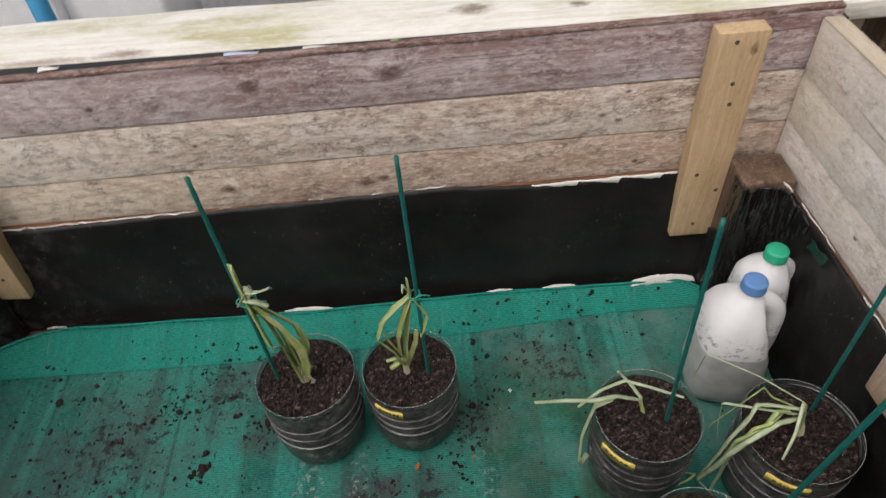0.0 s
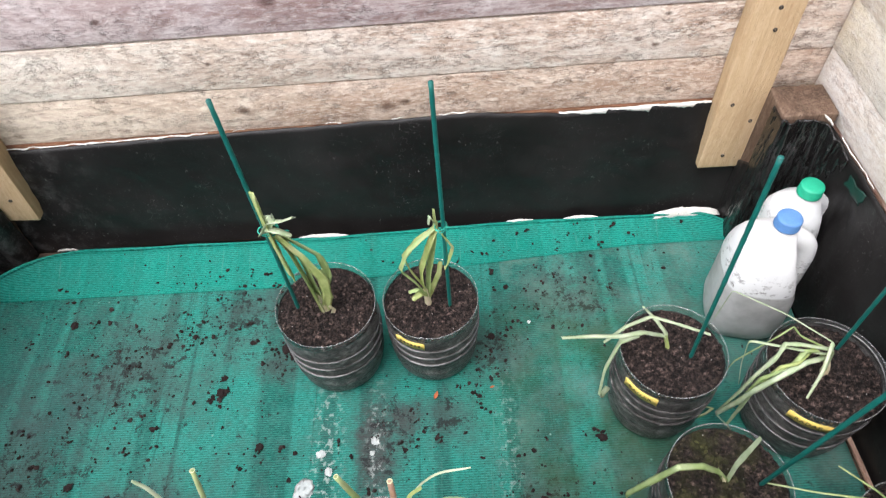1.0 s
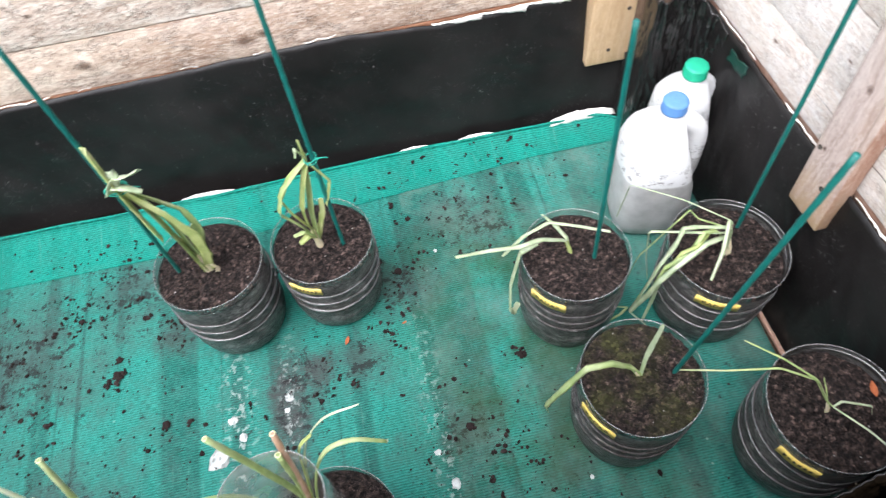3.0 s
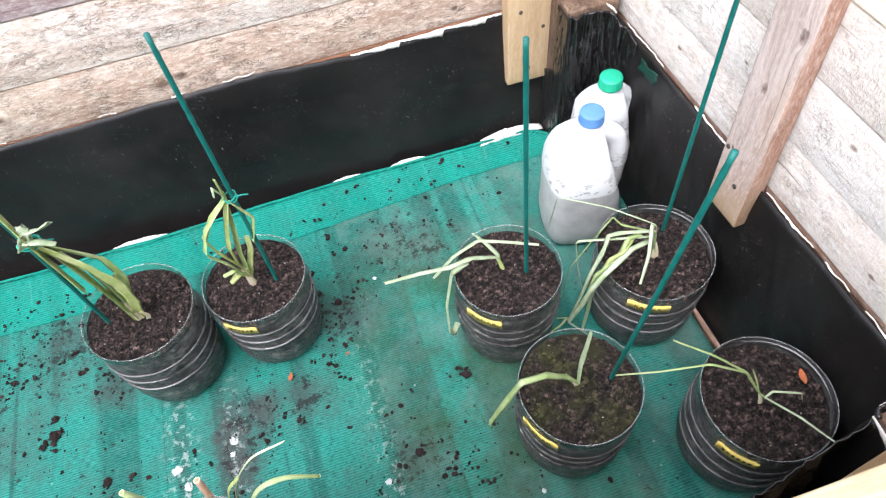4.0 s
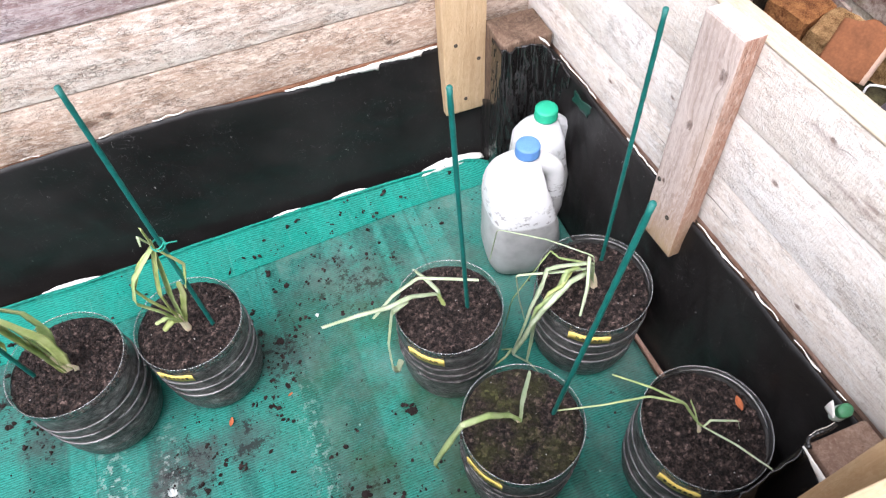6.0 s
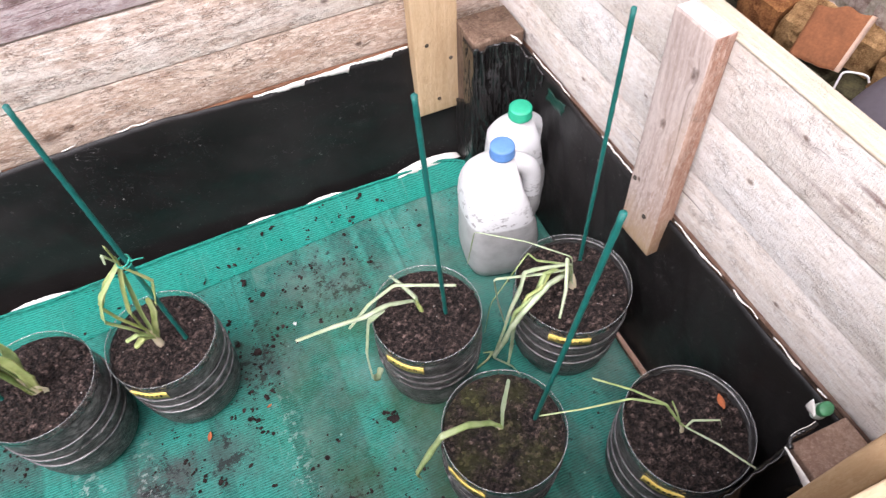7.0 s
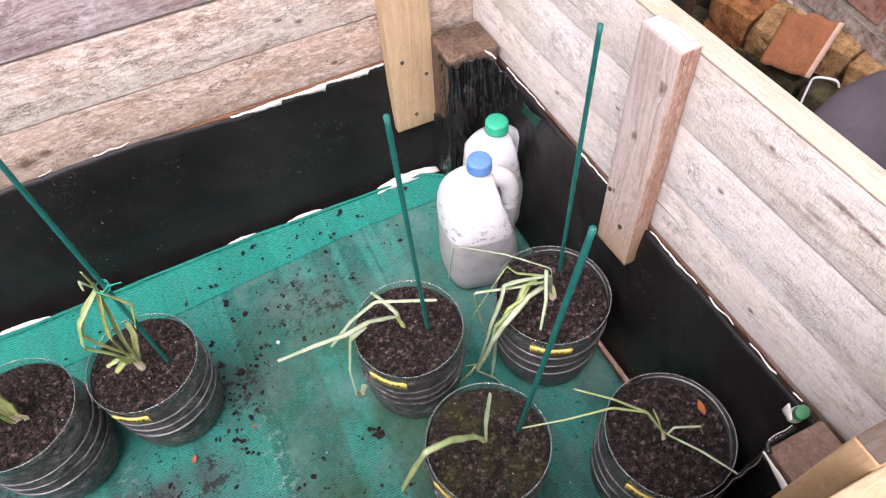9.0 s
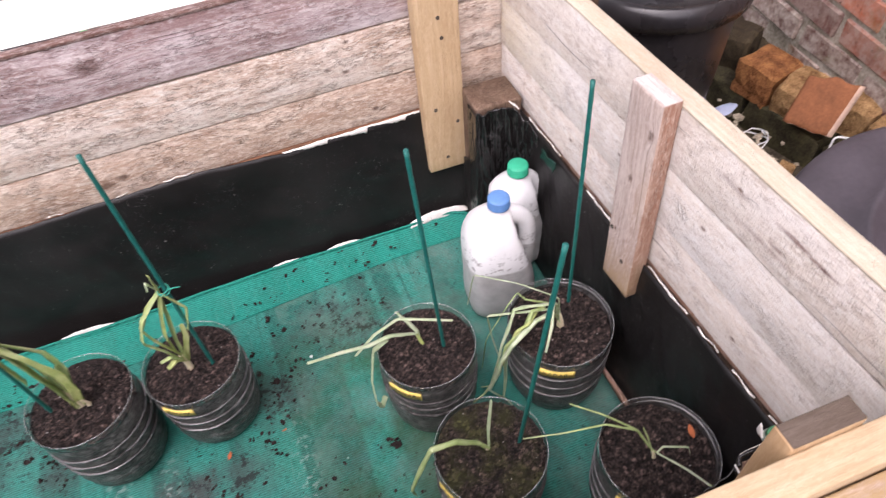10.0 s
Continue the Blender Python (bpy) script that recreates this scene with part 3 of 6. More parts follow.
MILDEW_PLANK = wood("mildewed_plank", (0.38, 0.32, 0.20), (0.80, 0.79, 0.73), (0.90, 0.90, 0.88), (0.40, 0.38, 0.15), 0.55, ((0.14, 0.0, 0.02), (0.3, 0.01, 0.012)), crack=0.3, stain2=(0.84, 0.83, 0.76), flaky=0.4, streaks=((-0.5, 0.06, 0.10, 0.012, 0.6), (-0.38, 0.055, 0.05, 0.016, 0.7)))
FRONT_BOARD = wood("honey_front_board", (0.30, 0.20, 0.105), (0.52, 0.39, 0.245), (0.64, 0.52, 0.36), (0.38, 0.255, 0.13), 0.6, crack=0.4, flaky=0.3)
PALE_END = wood("pale_sawn_end", (0.34, 0.27, 0.235), (0.54, 0.475, 0.43), (0.76, 0.71, 0.67), (0.44, 0.345, 0.29), 0.6, crack=0.2, flaky=0.6)
FABRIC = fabric("green_ground_cloth", (0.010, 0.124, 0.098), (0.022, 0.250, 0.198), True)
FABRIC_FOLD = fabric("green_cloth_fold", (0.004, 0.215, 0.162), (0.007, 0.255, 0.194), False)
LINER, LINER_GLOSS = liner_mat(), liner_mat("creased_glossy_liner", 0.06)
WHITE_SHEET = plain("white_sheet_edge", (0.76, 0.73, 0.68), 0.55, 0.12, 40.0, 0.3)
SOIL, SOIL_MOSSY = soil_mat("potting_soil", 0.0), soil_mat("mossy_soil", 0.9)
POT = pot_mat()
RIB = plain("glossy_rib", (0.10, 0.098, 0.096), 0.20, 0.5, 22.0, 0.2, 0.001, 1.0, coat=0.6)
LIP = clear_mat("cut_plastic_lip", 0.30, (0.45, 0.455, 0.45), 0.1, 0.6)
CLEAR = clear_mat("clear_rim_plastic", 0.05, (0.42, 0.42, 0.42), 0.07, 0.5)
CLEAR_SHINY = clear_mat("shiny_rim_plastic", 0.06, (0.45, 0.45, 0.45), 0.03, 1.0)
CLOUDY = clear_mat("cloudy_collar_plastic", 0.36, (0.86, 0.9, 0.89))
JUG = jug_mat()
BLUE_CAP = plain("blue_cap_plastic", (0.10, 0.235, 0.50), 0.45, 0.12, 60.0, 0.1)
GREEN_CAP = plain("green_cap_plastic", (0.02, 0.40, 0.23), 0.45, 0.12, 60.0, 0.1)
STAKE = plain("green_coated_stake", (0.006, 0.125, 0.106), 0.42, 0.25, 80.0, 0.3)
TIE = plain("green_twine", (0.02, 0.33, 0.24), 0.6, 0.2, 200.0, 0.3)
LEAF = leaf_mat("onion_leaf", (0.195, 0.285, 0.085), (0.355, 0.455, 0.18), (0.52, 0.58, 0.345))
LEAF_DROOP = leaf_mat("drooping_leaf", (0.29, 0.38, 0.205), (0.45, 0.53, 0.34), (0.62, 0.67, 0.51))
LEAF_YELLOW = leaf_mat("yellowed_leaf", (0.23, 0.31, 0.07), (0.42, 0.48, 0.17), (0.62, 0.62, 0.36))
STEM = leaf_mat("pale_stem", (0.60, 0.56, 0.36), (0.74, 0.70, 0.52), (0.50, 0.32, 0.16))
PINK_STEM = leaf_mat("pinkish_cut_stem", (0.40, 0.25, 0.17), (0.55, 0.38, 0.28), (0.48, 0.30, 0.2))
CUT_END = plain("pale_cut_end", (0.66, 0.66, 0.40), 0.6, 0.2, 200.0, 0.2)
LABEL = plain("yellow_label", (0.82, 0.62, 0.16), 0.5, 0.08, 50.0, 0.05)
INK = plain("dark_ink", (0.03, 0.025, 0.015), 0.6, 0.2)
DEAD_LEAF = plain("orange_dead_leaf", (0.42, 0.12, 0.04), 0.7, 0.35, 150.0, 0.4)
CRUMB = crumb_mat()
LIME = plain("white_lime", (0.58, 0.62, 0.60), 0.85, 0.15, 120.0, 0.6, 0.003)
GRIT = plain("dull_white_grit", (0.42, 0.40, 0.37), 0.85, 0.3, 200.0, 0.4)
SCREW = plain("dark_screw_head", (0.10, 0.085, 0.07), 0.5, 0.3, 300.0, 0.2, metal=0.7)
BRICK = brick_mat("old_red_brick", (0.52, 0.155, 0.075), (0.42, 0.18, 0.12), 0.45)
BRICK_MOSSY = brick_mat("limed_mossy_brick", (0.42, 0.16, 0.10), (0.38, 0.21, 0.14), 0.9)
MORTAR = plain("old_mortar", (0.36, 0.315, 0.215), 0.95, 0.5, 14.0, 0.8, 0.006, second=(0.60, 0.55, 0.46))
STONE_ORANGE = plain("orange_broken_brick", (0.26, 0.085, 0.028), 0.95, 0.6, 26.0, 0.9, 0.008, 0.2, second=(0.40, 0.185, 0.07))
STONE_OCHRE = plain("ochre_broken_brick", (0.27, 0.125, 0.042), 0.95, 0.6, 36.0, 0.9, 0.008, 0.2, second=(0.48, 0.30, 0.14))
STONE_DARK = plain("dark_mossy_stone", (0.035, 0.024, 0.016), 0.95, 0.5, 30.0, 0.9, 0.006, 0.2, second=(0.085, 0.066, 0.038))
EDGING = plain("mossy_edging_brick", (0.034, 0.025, 0.019), 0.9, 0.6, 22.0, 0.7, 0.005, 0.25, second=(0.085, 0.076, 0.036))
TERRA = plain("terracotta", (0.25, 0.10, 0.045), 0.85, 0.25, 18.0, 0.3, 0.002, 0.25)
TERRA_EDGE = plain("broken_terracotta_edge", (0.56, 0.40, 0.30), 0.9, 0.2, 40.0, 0.6)
TUB = plain("black_bin_plastic", (0.065, 0.056, 0.066), 0.5, 0.2, 12.0, 0.12, 0.002, 0.45)
GLOSS_BIN = plain("glossy_black_plastic", (0.028, 0.026, 0.028), 0.28, 0.3, 8.0, 0.15, 0.003, 0.6)
LIGHT_GREEN = plain("light_green_plastic", (0.24, 0.62, 0.28), 0.5, 0.1)
PALE_GREEN = plain("pale_green_plastic", (0.62, 0.70, 0.63), 0.4, 0.15)
MID_GREEN = plain("mid_green_plastic", (0.06, 0.24, 0.11), 0.4, 0.25)
DULL_GREEN = plain("dull_green_patch", (0.004, 0.036, 0.026), 0.5, 0.3, 40.0, 0.2)
WIRE = plain("white_wire", (0.75, 0.75, 0.74), 0.45, 0.1)
PALE_BLUE = plain("pale_blue_plastic", (0.50, 0.56, 0.74), 0.4, 0.1)
GROUND = plain("damp_garden_soil", (0.055, 0.042, 0.030), 0.95, 0.6, 14.0, 0.9, 0.01, 0.2, second=(0.13, 0.105, 0.07))
GRAVEL = plain("pale_grit", (0.40, 0.34, 0.25), 0.9, 0.5, 30.0, 0.6, 0.004)
BLUE_PIPE = plain("blue_plastic_pipe", (0.03, 0.26, 0.47), 0.4, 0.15)
WHITE_FOAM = plain("white_foam_block", (0.82, 0.83, 0.84), 0.8, 0.06, 25.0, 0.3)
GREY_SHEET = plain("grey_sheet", (0.36, 0.36, 0.38), 0.6, 0.2, 10.0, 0.2)


# ---- building helpers ----
def part(name, bm, material, parent=None, label="", smooth=True, at=None):
    """Links a bmesh as one mesh object, under a thing or a part."""
    me = bpy.data.meshes.new(name)
    bm.to_mesh(me)
    bm.free()
    me.materials.append(material)
    if smooth:
        me.shade_smooth()
    ob = new(name, me)
    if at is not None:
        ob.matrix_basis = at
    ob.parent = parent
    if label:
        tagged(ob, label)
    return ob


def thing(name, label, category, at=(0, 0, 0), group="", kind="", turn=0.0):
    ob = new(name)
    ob.empty_display_size = 0.02
    ob.matrix_basis = pose(*at, 0, 0, turn)
    return tagged(ob, label, category, group, kind)


def board(length, height, thick, rough=0.0012, bevel=0.0016, seed=0.0, cuts=36):
    """A sawn board along x, centred on its origin, with slightly uneven faces and worn edges."""
    bm = bmesh.new()
    bmesh.ops.create_cube(bm, size=1.0)
    for v in bm.verts:
        v.co = Vector((v.co.x * length, v.co.y * thick, v.co.z * height))
    bmesh.ops.bevel(bm, geom=bm.edges[:], offset=bevel, segments=2, affect="EDGES", profile=0.6)
    for i in range(1, cuts):
        x = -length / 2 + length * i / cuts
        bmesh.ops.bisect_plane(bm, geom=bm.verts[:] + bm.edges[:] + bm.faces[:], plane_co=(x, 0, 0), plane_no=(1, 0, 0))
    for v in bm.verts:
        n = noise.noise_vector(Vector((v.co.x * 9 + seed, v.co.z * 5 + seed * 3, v.co.y * 5)))
        f = noise.noise_vector(Vector((v.co.x * 60 + seed, v.co.z * 9, v.co.y * 9)))
        v.co += Vector((n.x * 0.3, n.y * 0.5, n.z)) * rough + f * rough * 0.35
    return bm


def hull_ring(bm, rings, close_start=True, close_end=True, wrap=True):
    """Faces between rings of points."""
    rows = [[bm.verts.new(p) for p in ring] for ring in rings]
    for a, b in zip(rows, rows[1:]):
        n = len(a)
        for i in range(n if wrap else n - 1):
            bm.faces.new((a[i], a[(i + 1) % n], b[(i + 1) % n], b[i]))
    if close_start:
        bm.faces.new(rows[0][::-1])
    if close_end:
        bm.faces.new(rows[-1])
    return rows


def lathe(bm, profile, sides=48, squeeze=None, close=(False, False)):
    rings = []
    for r, z in profile:
        ring = []
        for i in range(sides):
            a = 2 * math.pi * i / sides
            k = squeeze(a, z) if squeeze else 1.0
            ring.append((r * k * math.cos(a), r * k * math.sin(a), z))
        rings.append(ring)
    return hull_ring(bm, rings, *close)


def glide(points, steps=8):
    """A smooth line through the points."""
    p = [Vector(q) for q in points]
    p = [p[0] * 2 - p[1]] + p + [p[-1] * 2 - p[-2]]
    out = []
    for a, b, c, d in zip(p, p[1:], p[2:], p[3:]):
        for i in range(steps):
            t = i / steps
            out.append(0.5 * (2 * b + (c - a) * t + (2 * a - 5 * b + 4 * c - d) * t * t + (3 * b - a - 3 * c + d) * t ** 3))
    out.append(p[-2].copy())
    return out


def tube(bm, line, radius, sides=8, flat=1.0):
    """A tube along a line; radius is a number or a function of 0..1; flat squeezes it into a ribbon."""
    rings, side = [], None
    for i, q in enumerate(line):
        a, b = line[max(0, i - 1)], line[min(len(line) - 1, i + 1)]
        d = (b - a).normalized()
        if side is None:
            side = d.cross(Vector((0.3, 0.2, 1.0))).normalized()
        side = (side - d * side.dot(d)).normalized()
        up = d.cross(side)
        r = radius(i / (len(line) - 1)) if callable(radius) else radius
        rings.append([q + side * (r * math.cos(2 * math.pi * k / sides)) + up * (r * flat * math.sin(2 * math.pi * k / sides)) for k in range(sides)])
    hull_ring(bm, rings)


def ico_template():
    bm = bmesh.new()
    bmesh.ops.create_icosphere(bm, subdivisions=1, radius=1.0)
    out = [v.co.copy() for v in bm.verts], [[v.index for v in f.verts] for f in bm.faces]
    bm.free()
    return out


ICO_POINTS, ICO_FACES = ico_template()


def crumb(bm, at, size, rnd, squash=0.6):
    """One irregular clod."""
    s = Vector((rnd.uniform(0.7, 1.3), rnd.uniform(0.7, 1.3), squash * rnd.uniform(0.7, 1.2))) * size
    turn = Euler((rnd.uniform(-0.5, 0.5), rnd.uniform(-0.5, 0.5), rnd.uniform(0, 6.28))).to_matrix()
    made = [bm.verts.new(turn @ (p * s * rnd.uniform(0.7, 1.25)) + Vector(at)) for p in ICO_POINTS]
    for f in ICO_FACES:
        bm.faces.new([made[k] for k in f])


def sheet(name, surface, nu, nv, material, parent=None, label="", thick=0.0012):
    """A thin wavy sheet from surface(u, v) for u, v in 0..1, given a real thickness."""
    bm = bmesh.new()
    rows = [[bm.verts.new(surface(i / nu, j / nv)) for i in range(nu + 1)] for j in range(nv + 1)]
    for a, b in zip(rows, rows[1:]):
        for i in range(nu):
            bm.faces.new((a[i], a[i + 1], b[i + 1], b[i]))
    bmesh.ops.recalc_face_normals(bm, faces=bm.faces[:])
    ob = part(name, bm, material, parent, label)
    solid = ob.modifiers.new("thickness", "SOLIDIFY")
    solid.thickness, solid.offset = thick, 0.0
    return ob


# ---- ground ----
def build_ground():
    bm = bmesh.new()
    steps = [-400, -60, -12, -5] + [-4 + 0.16 * i for i in range(51)] + [5, 12, 60, 400]
    rows = []
    for y in steps:
        row = []
        for x in steps:
            near = max(0.0, 1 - max(abs(x), abs(y)) / 4.2)
            row.append(bm.verts.new((x, y, -0.24 + 0.05 * near * noise.noise(Vector((x * 3.1, y * 3.1, 0.3))))))
        rows.append(row)
    for a, b in zip(rows, rows[1:]):
        for i in range(len(steps) - 1):
            bm.faces.new((a[i], a[i + 1], b[i + 1], b[i]))
    ob = part("ground", bm, GROUND)
    tagged(ob, "dark damp garden soil around the raised bed", "ground", kind="structure")


build_ground()

# ---- raised bed: walls of boards ----
BACK, RIGHT, LEFT, FRONT = 0.90, 0.506, -0.925, 0.1135
YAW = 2.3  # the side wall opens a little towards the front
THICK = 0.03


def plank(wall, length, height, centre, turn, tilt, material, label, seed, thick=THICK):
    return part("plank", board(length, height, thick, seed=seed), material, wall, label, at=pose(*centre, 0, tilt, turn))


wall_back = thing("wall_back", "back wall of weathered boards of a raised bed", "wall", kind="structure")
slope_b = -0.7
plank(wall_back, 1.46, 0.0890, (-0.21, BACK + 0.007, 0.4633), 0, slope_b, PURPLE_BOARD, "purple-grey weathered top board", 1.0, 0.012)
for z, hgt, m, lab, sd in ((0.3705, 0.0895, TAN_BOARD, "tan rough-sawn middle board", 2.0), (0.283, 0.0815, TAN_LOW, "tan knotty lower board", 3.0)):
    plank(wall_back, 1.46, hgt, (-0.21, BACK + 0.010 + 0.001 * sd, z), 0, slope_b, m, lab, sd, 0.020)
plank(wall_back, 1.46, 0.014, (-0.21, BACK + 0.017, 0.2345), 0, slope_b, RED_EDGE, "reddish lower edge of the boards", 4.0, 0.026)
plank(wall_back, 1.46, 0.006, (-0.21, BACK + 0.0072, 0.5100), 0, slope_b, STAINED_EDGE, "dark brown stained top edge", 5.0, 0.0140)
part("backing", board(1.46, 0.23, 0.03, cuts=6), BROWN_BLOCK, wall_back, at=pose(-0.21, BACK + 0.018, 0.105))

wall_right = thing("wall_right", "side wall of pale weathered boards of a raised bed", "wall", kind="structure")
for z, hgt, tilt_r, m, lab, sd in ((0.4705, 0.0830, -0.8, PALE_TOP, "pale top board with a sawn edge", 11.0), (0.3850, 0.0846, -0.3, PALE_BOARD, "pale rough-sawn middle board", 12.0), (0.3045, 0.0782, -0.3, PALE_LOW, "pale knotty lower board", 13.0)):
    plank(wall_right, 0.80, hgt, (RIGHT + 0.013 + 0.0012 * (sd - 11), 0.497, z), -90 + YAW, tilt_r, m, lab, sd, 0.026)
plank(wall_right, 0.78, 0.012, (RIGHT + 0.0145, 0.497, 0.2588), -90 + YAW, -0.3, PINK_EDGE, "reddish lower edge of the boards", 14.0, 0.018)
plank(wall_right, 0.80, 0.004, (RIGHT + 0.013, 0.4955, 0.5139), -90 + YAW, -0.8, CREAM_EDGE, "cream sawn top edge", 15.0, 0.0266)
# Added dark sheet, unseen itself, so the gaps between boards read dark.
part("backing", board(0.78, 0.22, 0.004, cuts=6), BROWN_BLOCK, wall_right, at=pose(RIGHT + 0.032, 0.497, 0.385, 0, 0, -90 + YAW))
part("backing", board(0.76, 0.24, 0.028, cuts=6), BROWN_BLOCK, wall_right, at=pose(RIGHT + 0.018, 0.51, 0.108, 0, 0, -90 + YAW))

# Unseen; kept to one low board to let more light onto the back wall.
wall_left = thing("wall_left", "unseen, lowered side wall of tan boards of a raised bed", "wall", kind="structure")
for z, hgt, m, sd in ((0.286, 0.083, TAN_BOARD, 23.0),):
    plank(wall_left, 0.79, hgt, (LEFT - THICK / 2, 0.505, z), 90, 0, m, "", sd)
part("backing", board(0.79, 0.24, 0.028, cuts=6), BROWN_BLOCK, wall_left, at=pose(LEFT - 0.018, 0.505, 0.108, 0, 0, 90))

wall_front = thing("wall_front", "front wall of honey-coloured boards of a raised bed", "wall", kind="structure")
for z, hgt, sd in ((0.462, 0.098, 31.0), (0.362, 0.098, 32.0), (0.264, 0.094, 33.0)):
    plank(wall_front, 1.46, hgt, (-0.21, FRONT - 0.014, z), 180, 0, FRONT_BOARD, "", sd, 0.028)
plank(wall_front, 1.46, 0.10, (-0.21, FRONT - 0.0555, 0.445), 180, 0, PINK_BATTEN, "pinkish weathered outer board", 34.0, 0.052)
part("backing", board(1.46, 0.43, 0.026, cuts=6), BROWN_BLOCK, wall_front, at=pose(-0.21, FRONT - 0.0415, -0.008))


def corner_post(x, y, top, size, label, material=None, wide=0.0):
    ob = part("corner_post", board(top + 0.2, size, wide or size, 0.0015, 0.003, x * 9, 10), material or BROWN_BLOCK, None, at=pose(x, y, (top - 0.2) / 2, 0, -90, 90))
    return tagged(ob, label, "post", "corner posts of the raised bed")


corner_post(0.450, 0.842, 0.29, 0.066, "damp brown square corner post in the liner corner", None, 0.080)
corner_post(0.477, 0.144, 0.280, 0.066, "brown square corner post beside the front board", BROWN_POST)
corner_post(-0.888, 0.862, 0.285, 0.06, "damp brown square corner post in the liner corner")


def batten(x, y, z0, z1, width, thick, turn, lean, material, label, screws, seed, cap=None, side=None):
    """An upright batten screwed to the boards; its face looks to local -y."""
    top = thing("batten", label, "batten", (x, y, (z0 + z1) / 2), "upright battens on the walls", turn=turn)
    h = z1 - z0
    timber = part("timber", board(h, width, thick, 0.0008, 0.0018, seed, 16), material, top, at=pose(0, 0, 0, 0, -90 + lean, 0))
    if side:
        timber.data.materials.append(side)
        for face in timber.data.polygons:
            face.material_index = 1 if abs(face.normal.z) > 0.9 else 0
    if cap:
        part("end_grain", board(width - 0.002, 0.0025, thick - 0.0015, 0.0004, 0.0008, seed + 3, 8), cap, top, "weathered sawn end", at=pose(math.sin(radians(lean)) * h / 2, 0, math.cos(radians(lean)) * h / 2, 0, lean, 0))
    for sx, sz in screws:
        bm = bmesh.new()
        lathe(bm, [(0.0006, 0.0004), (0.0012, 0.0), (0.0029, 0.0009), (0.0032, 0.0), (0.0032, -0.003)], 14)
        part("screw", bm, SCREW, top, at=pose(sx, -thick / 2 - 0.0004, sz, 90, 0, 0))
    return top


batten(0.3760, 0.884, 0.125, 0.511, 0.070, 0.030, 0, -0.4, YELLOW_BATTEN, "yellow pine batten screwed to the back boards", ((0.001, -0.165), (0.023, -0.09), (-0.015, -0.055), (0.004, 0.0775), (0.0, 0.1125), (-0.01, 0.178)), 5.0)
batten(-0.822, 0.881, 0.095, 0.52, 0.070, 0.036, 0, 3.5, YELLOW_BATTEN, "yellow pine batten leaning a little on the back boards", ((0.0, -0.16), (0.018, -0.07), (-0.016, 0.02)), 6.0, None, YELLOW_SIDE)
batten(0.4930, 0.4846, 0.200, 0.522, 0.0590, 0.024, -90 + YAW, -2.45, PINK_BATTEN, "pinkish grey weathered batten on the side boards", ((-0.020, -0.066), (0.012, -0.105)), 7.0, PALE_END, BATTEN_SIDE)


batten(0.3955, 0.1240, 0.10, 0.5185, 0.064, 0.0205, 180, 0.0, YELLOW_SIDE, "yellow-sided batten inside the front wall, greyed at its top", ((0.0, 0.12), (0.0, -0.05)), 8.0, GREY_BLOCK)


# ---- liner, white torn edges, ground cloth ----
def wrinkle(u, v, seed, amount):
    a = noise.noise(Vector((u * 5, v * 2.5, seed)))
    b = noise.noise(Vector((u * 17 + v * 6, v * 7, seed + 4)))
    c = abs(noise.noise(Vector((u * 26 + v * 9, v * 5 - u * 3, seed + 8))))
    return amount * (a * 0.9 + b * 0.5 - c * 0.7)


def top_back(x):
    return 0.2405 + 0.0315 * (x + 0.1) + 0.0105 * max(0.0, min(1.0, (0.06 - x) / 0.1)) - 0.006 * max(0.0, min(1.0, (x - 0.07) / 0.04)) + 0.0025 * noise.noise(Vector((x * 22, 0, 2)))


def top_right(y):
    return 0.2630 + 0.010 * max(0.0, y - 0.6) * 2 + 0.003 * noise.noise(Vector((y * 19, 0, 7)))


def wall_x(y):
    return RIGHT + 0.040 * (0.497 - y)


def liner_back(u, v):
    x = -0.92 + u * 1.40
    z = -0.005 + v * (top_back(x) + 0.005)
    y = 0.868 + 0.028 * v ** 0.8 + wrinkle(u * 2.6, v, 1.0, 0.006) * math.sin(math.pi * min(1, v * 1.02)) ** 0.5
    corner = max(0.0, (x - 0.38) / 0.1)
    return Vector((x, min(y, 0.8965) - 0.03 * min(1, corner) * (1 - v), z))


def liner_right(u, v):
    y = 0.88 - u * 0.76
    z = -0.005 + v * (top_right(y) + 0.005)
    x = wall_x(y) - 0.024 + 0.0185 * v ** 0.8 + wrinkle(u * 2.2, v, 5.0, 0.006) * math.sin(math.pi * min(1, v * 1.02)) ** 0.5
    return Vector((min(x, wall_x(y) - 0.0025), y, z))


def liner_left(u, v):
    y = 0.115 + u * 0.76
    z = -0.005 + v * 0.265
    return Vector((-0.893 - 0.024 * v + wrinkle(u * 2.2, v, 9.0, 0.011), y, z))


def liner_front(u, v):
    x = 0.47 - u * 1.37
    return Vector((x, 0.135 - 0.016 * v + wrinkle(u * 2.4, v, 13.0, 0.006), -0.005 + v * 0.285))


liner = thing("pond_liner", "creased black plastic liner sheet along the bed walls", "liner")
for nm, f in (("sheet_back", liner_back), ("sheet_right", liner_right), ("sheet_left", liner_left), ("sheet_front", liner_front)):
    sheet("liner_sheet", f, 150, 26, LINER, liner, thick=0.0015)


def drape(u, v):
    """Loose liner folded over the front corner post."""
    x = 0.30 + 0.142 * u
    top = 0.17 + 0.105 * u ** 0.6
    return Vector((x, 0.150 + 0.026 * u - 0.02 * v + wrinkle(u, v, 21.0, 0.008), top * (1 - v) + 0.004))


sheet("liner_flap", drape, 30, 40, LINER_GLOSS, liner, thick=0.0015)


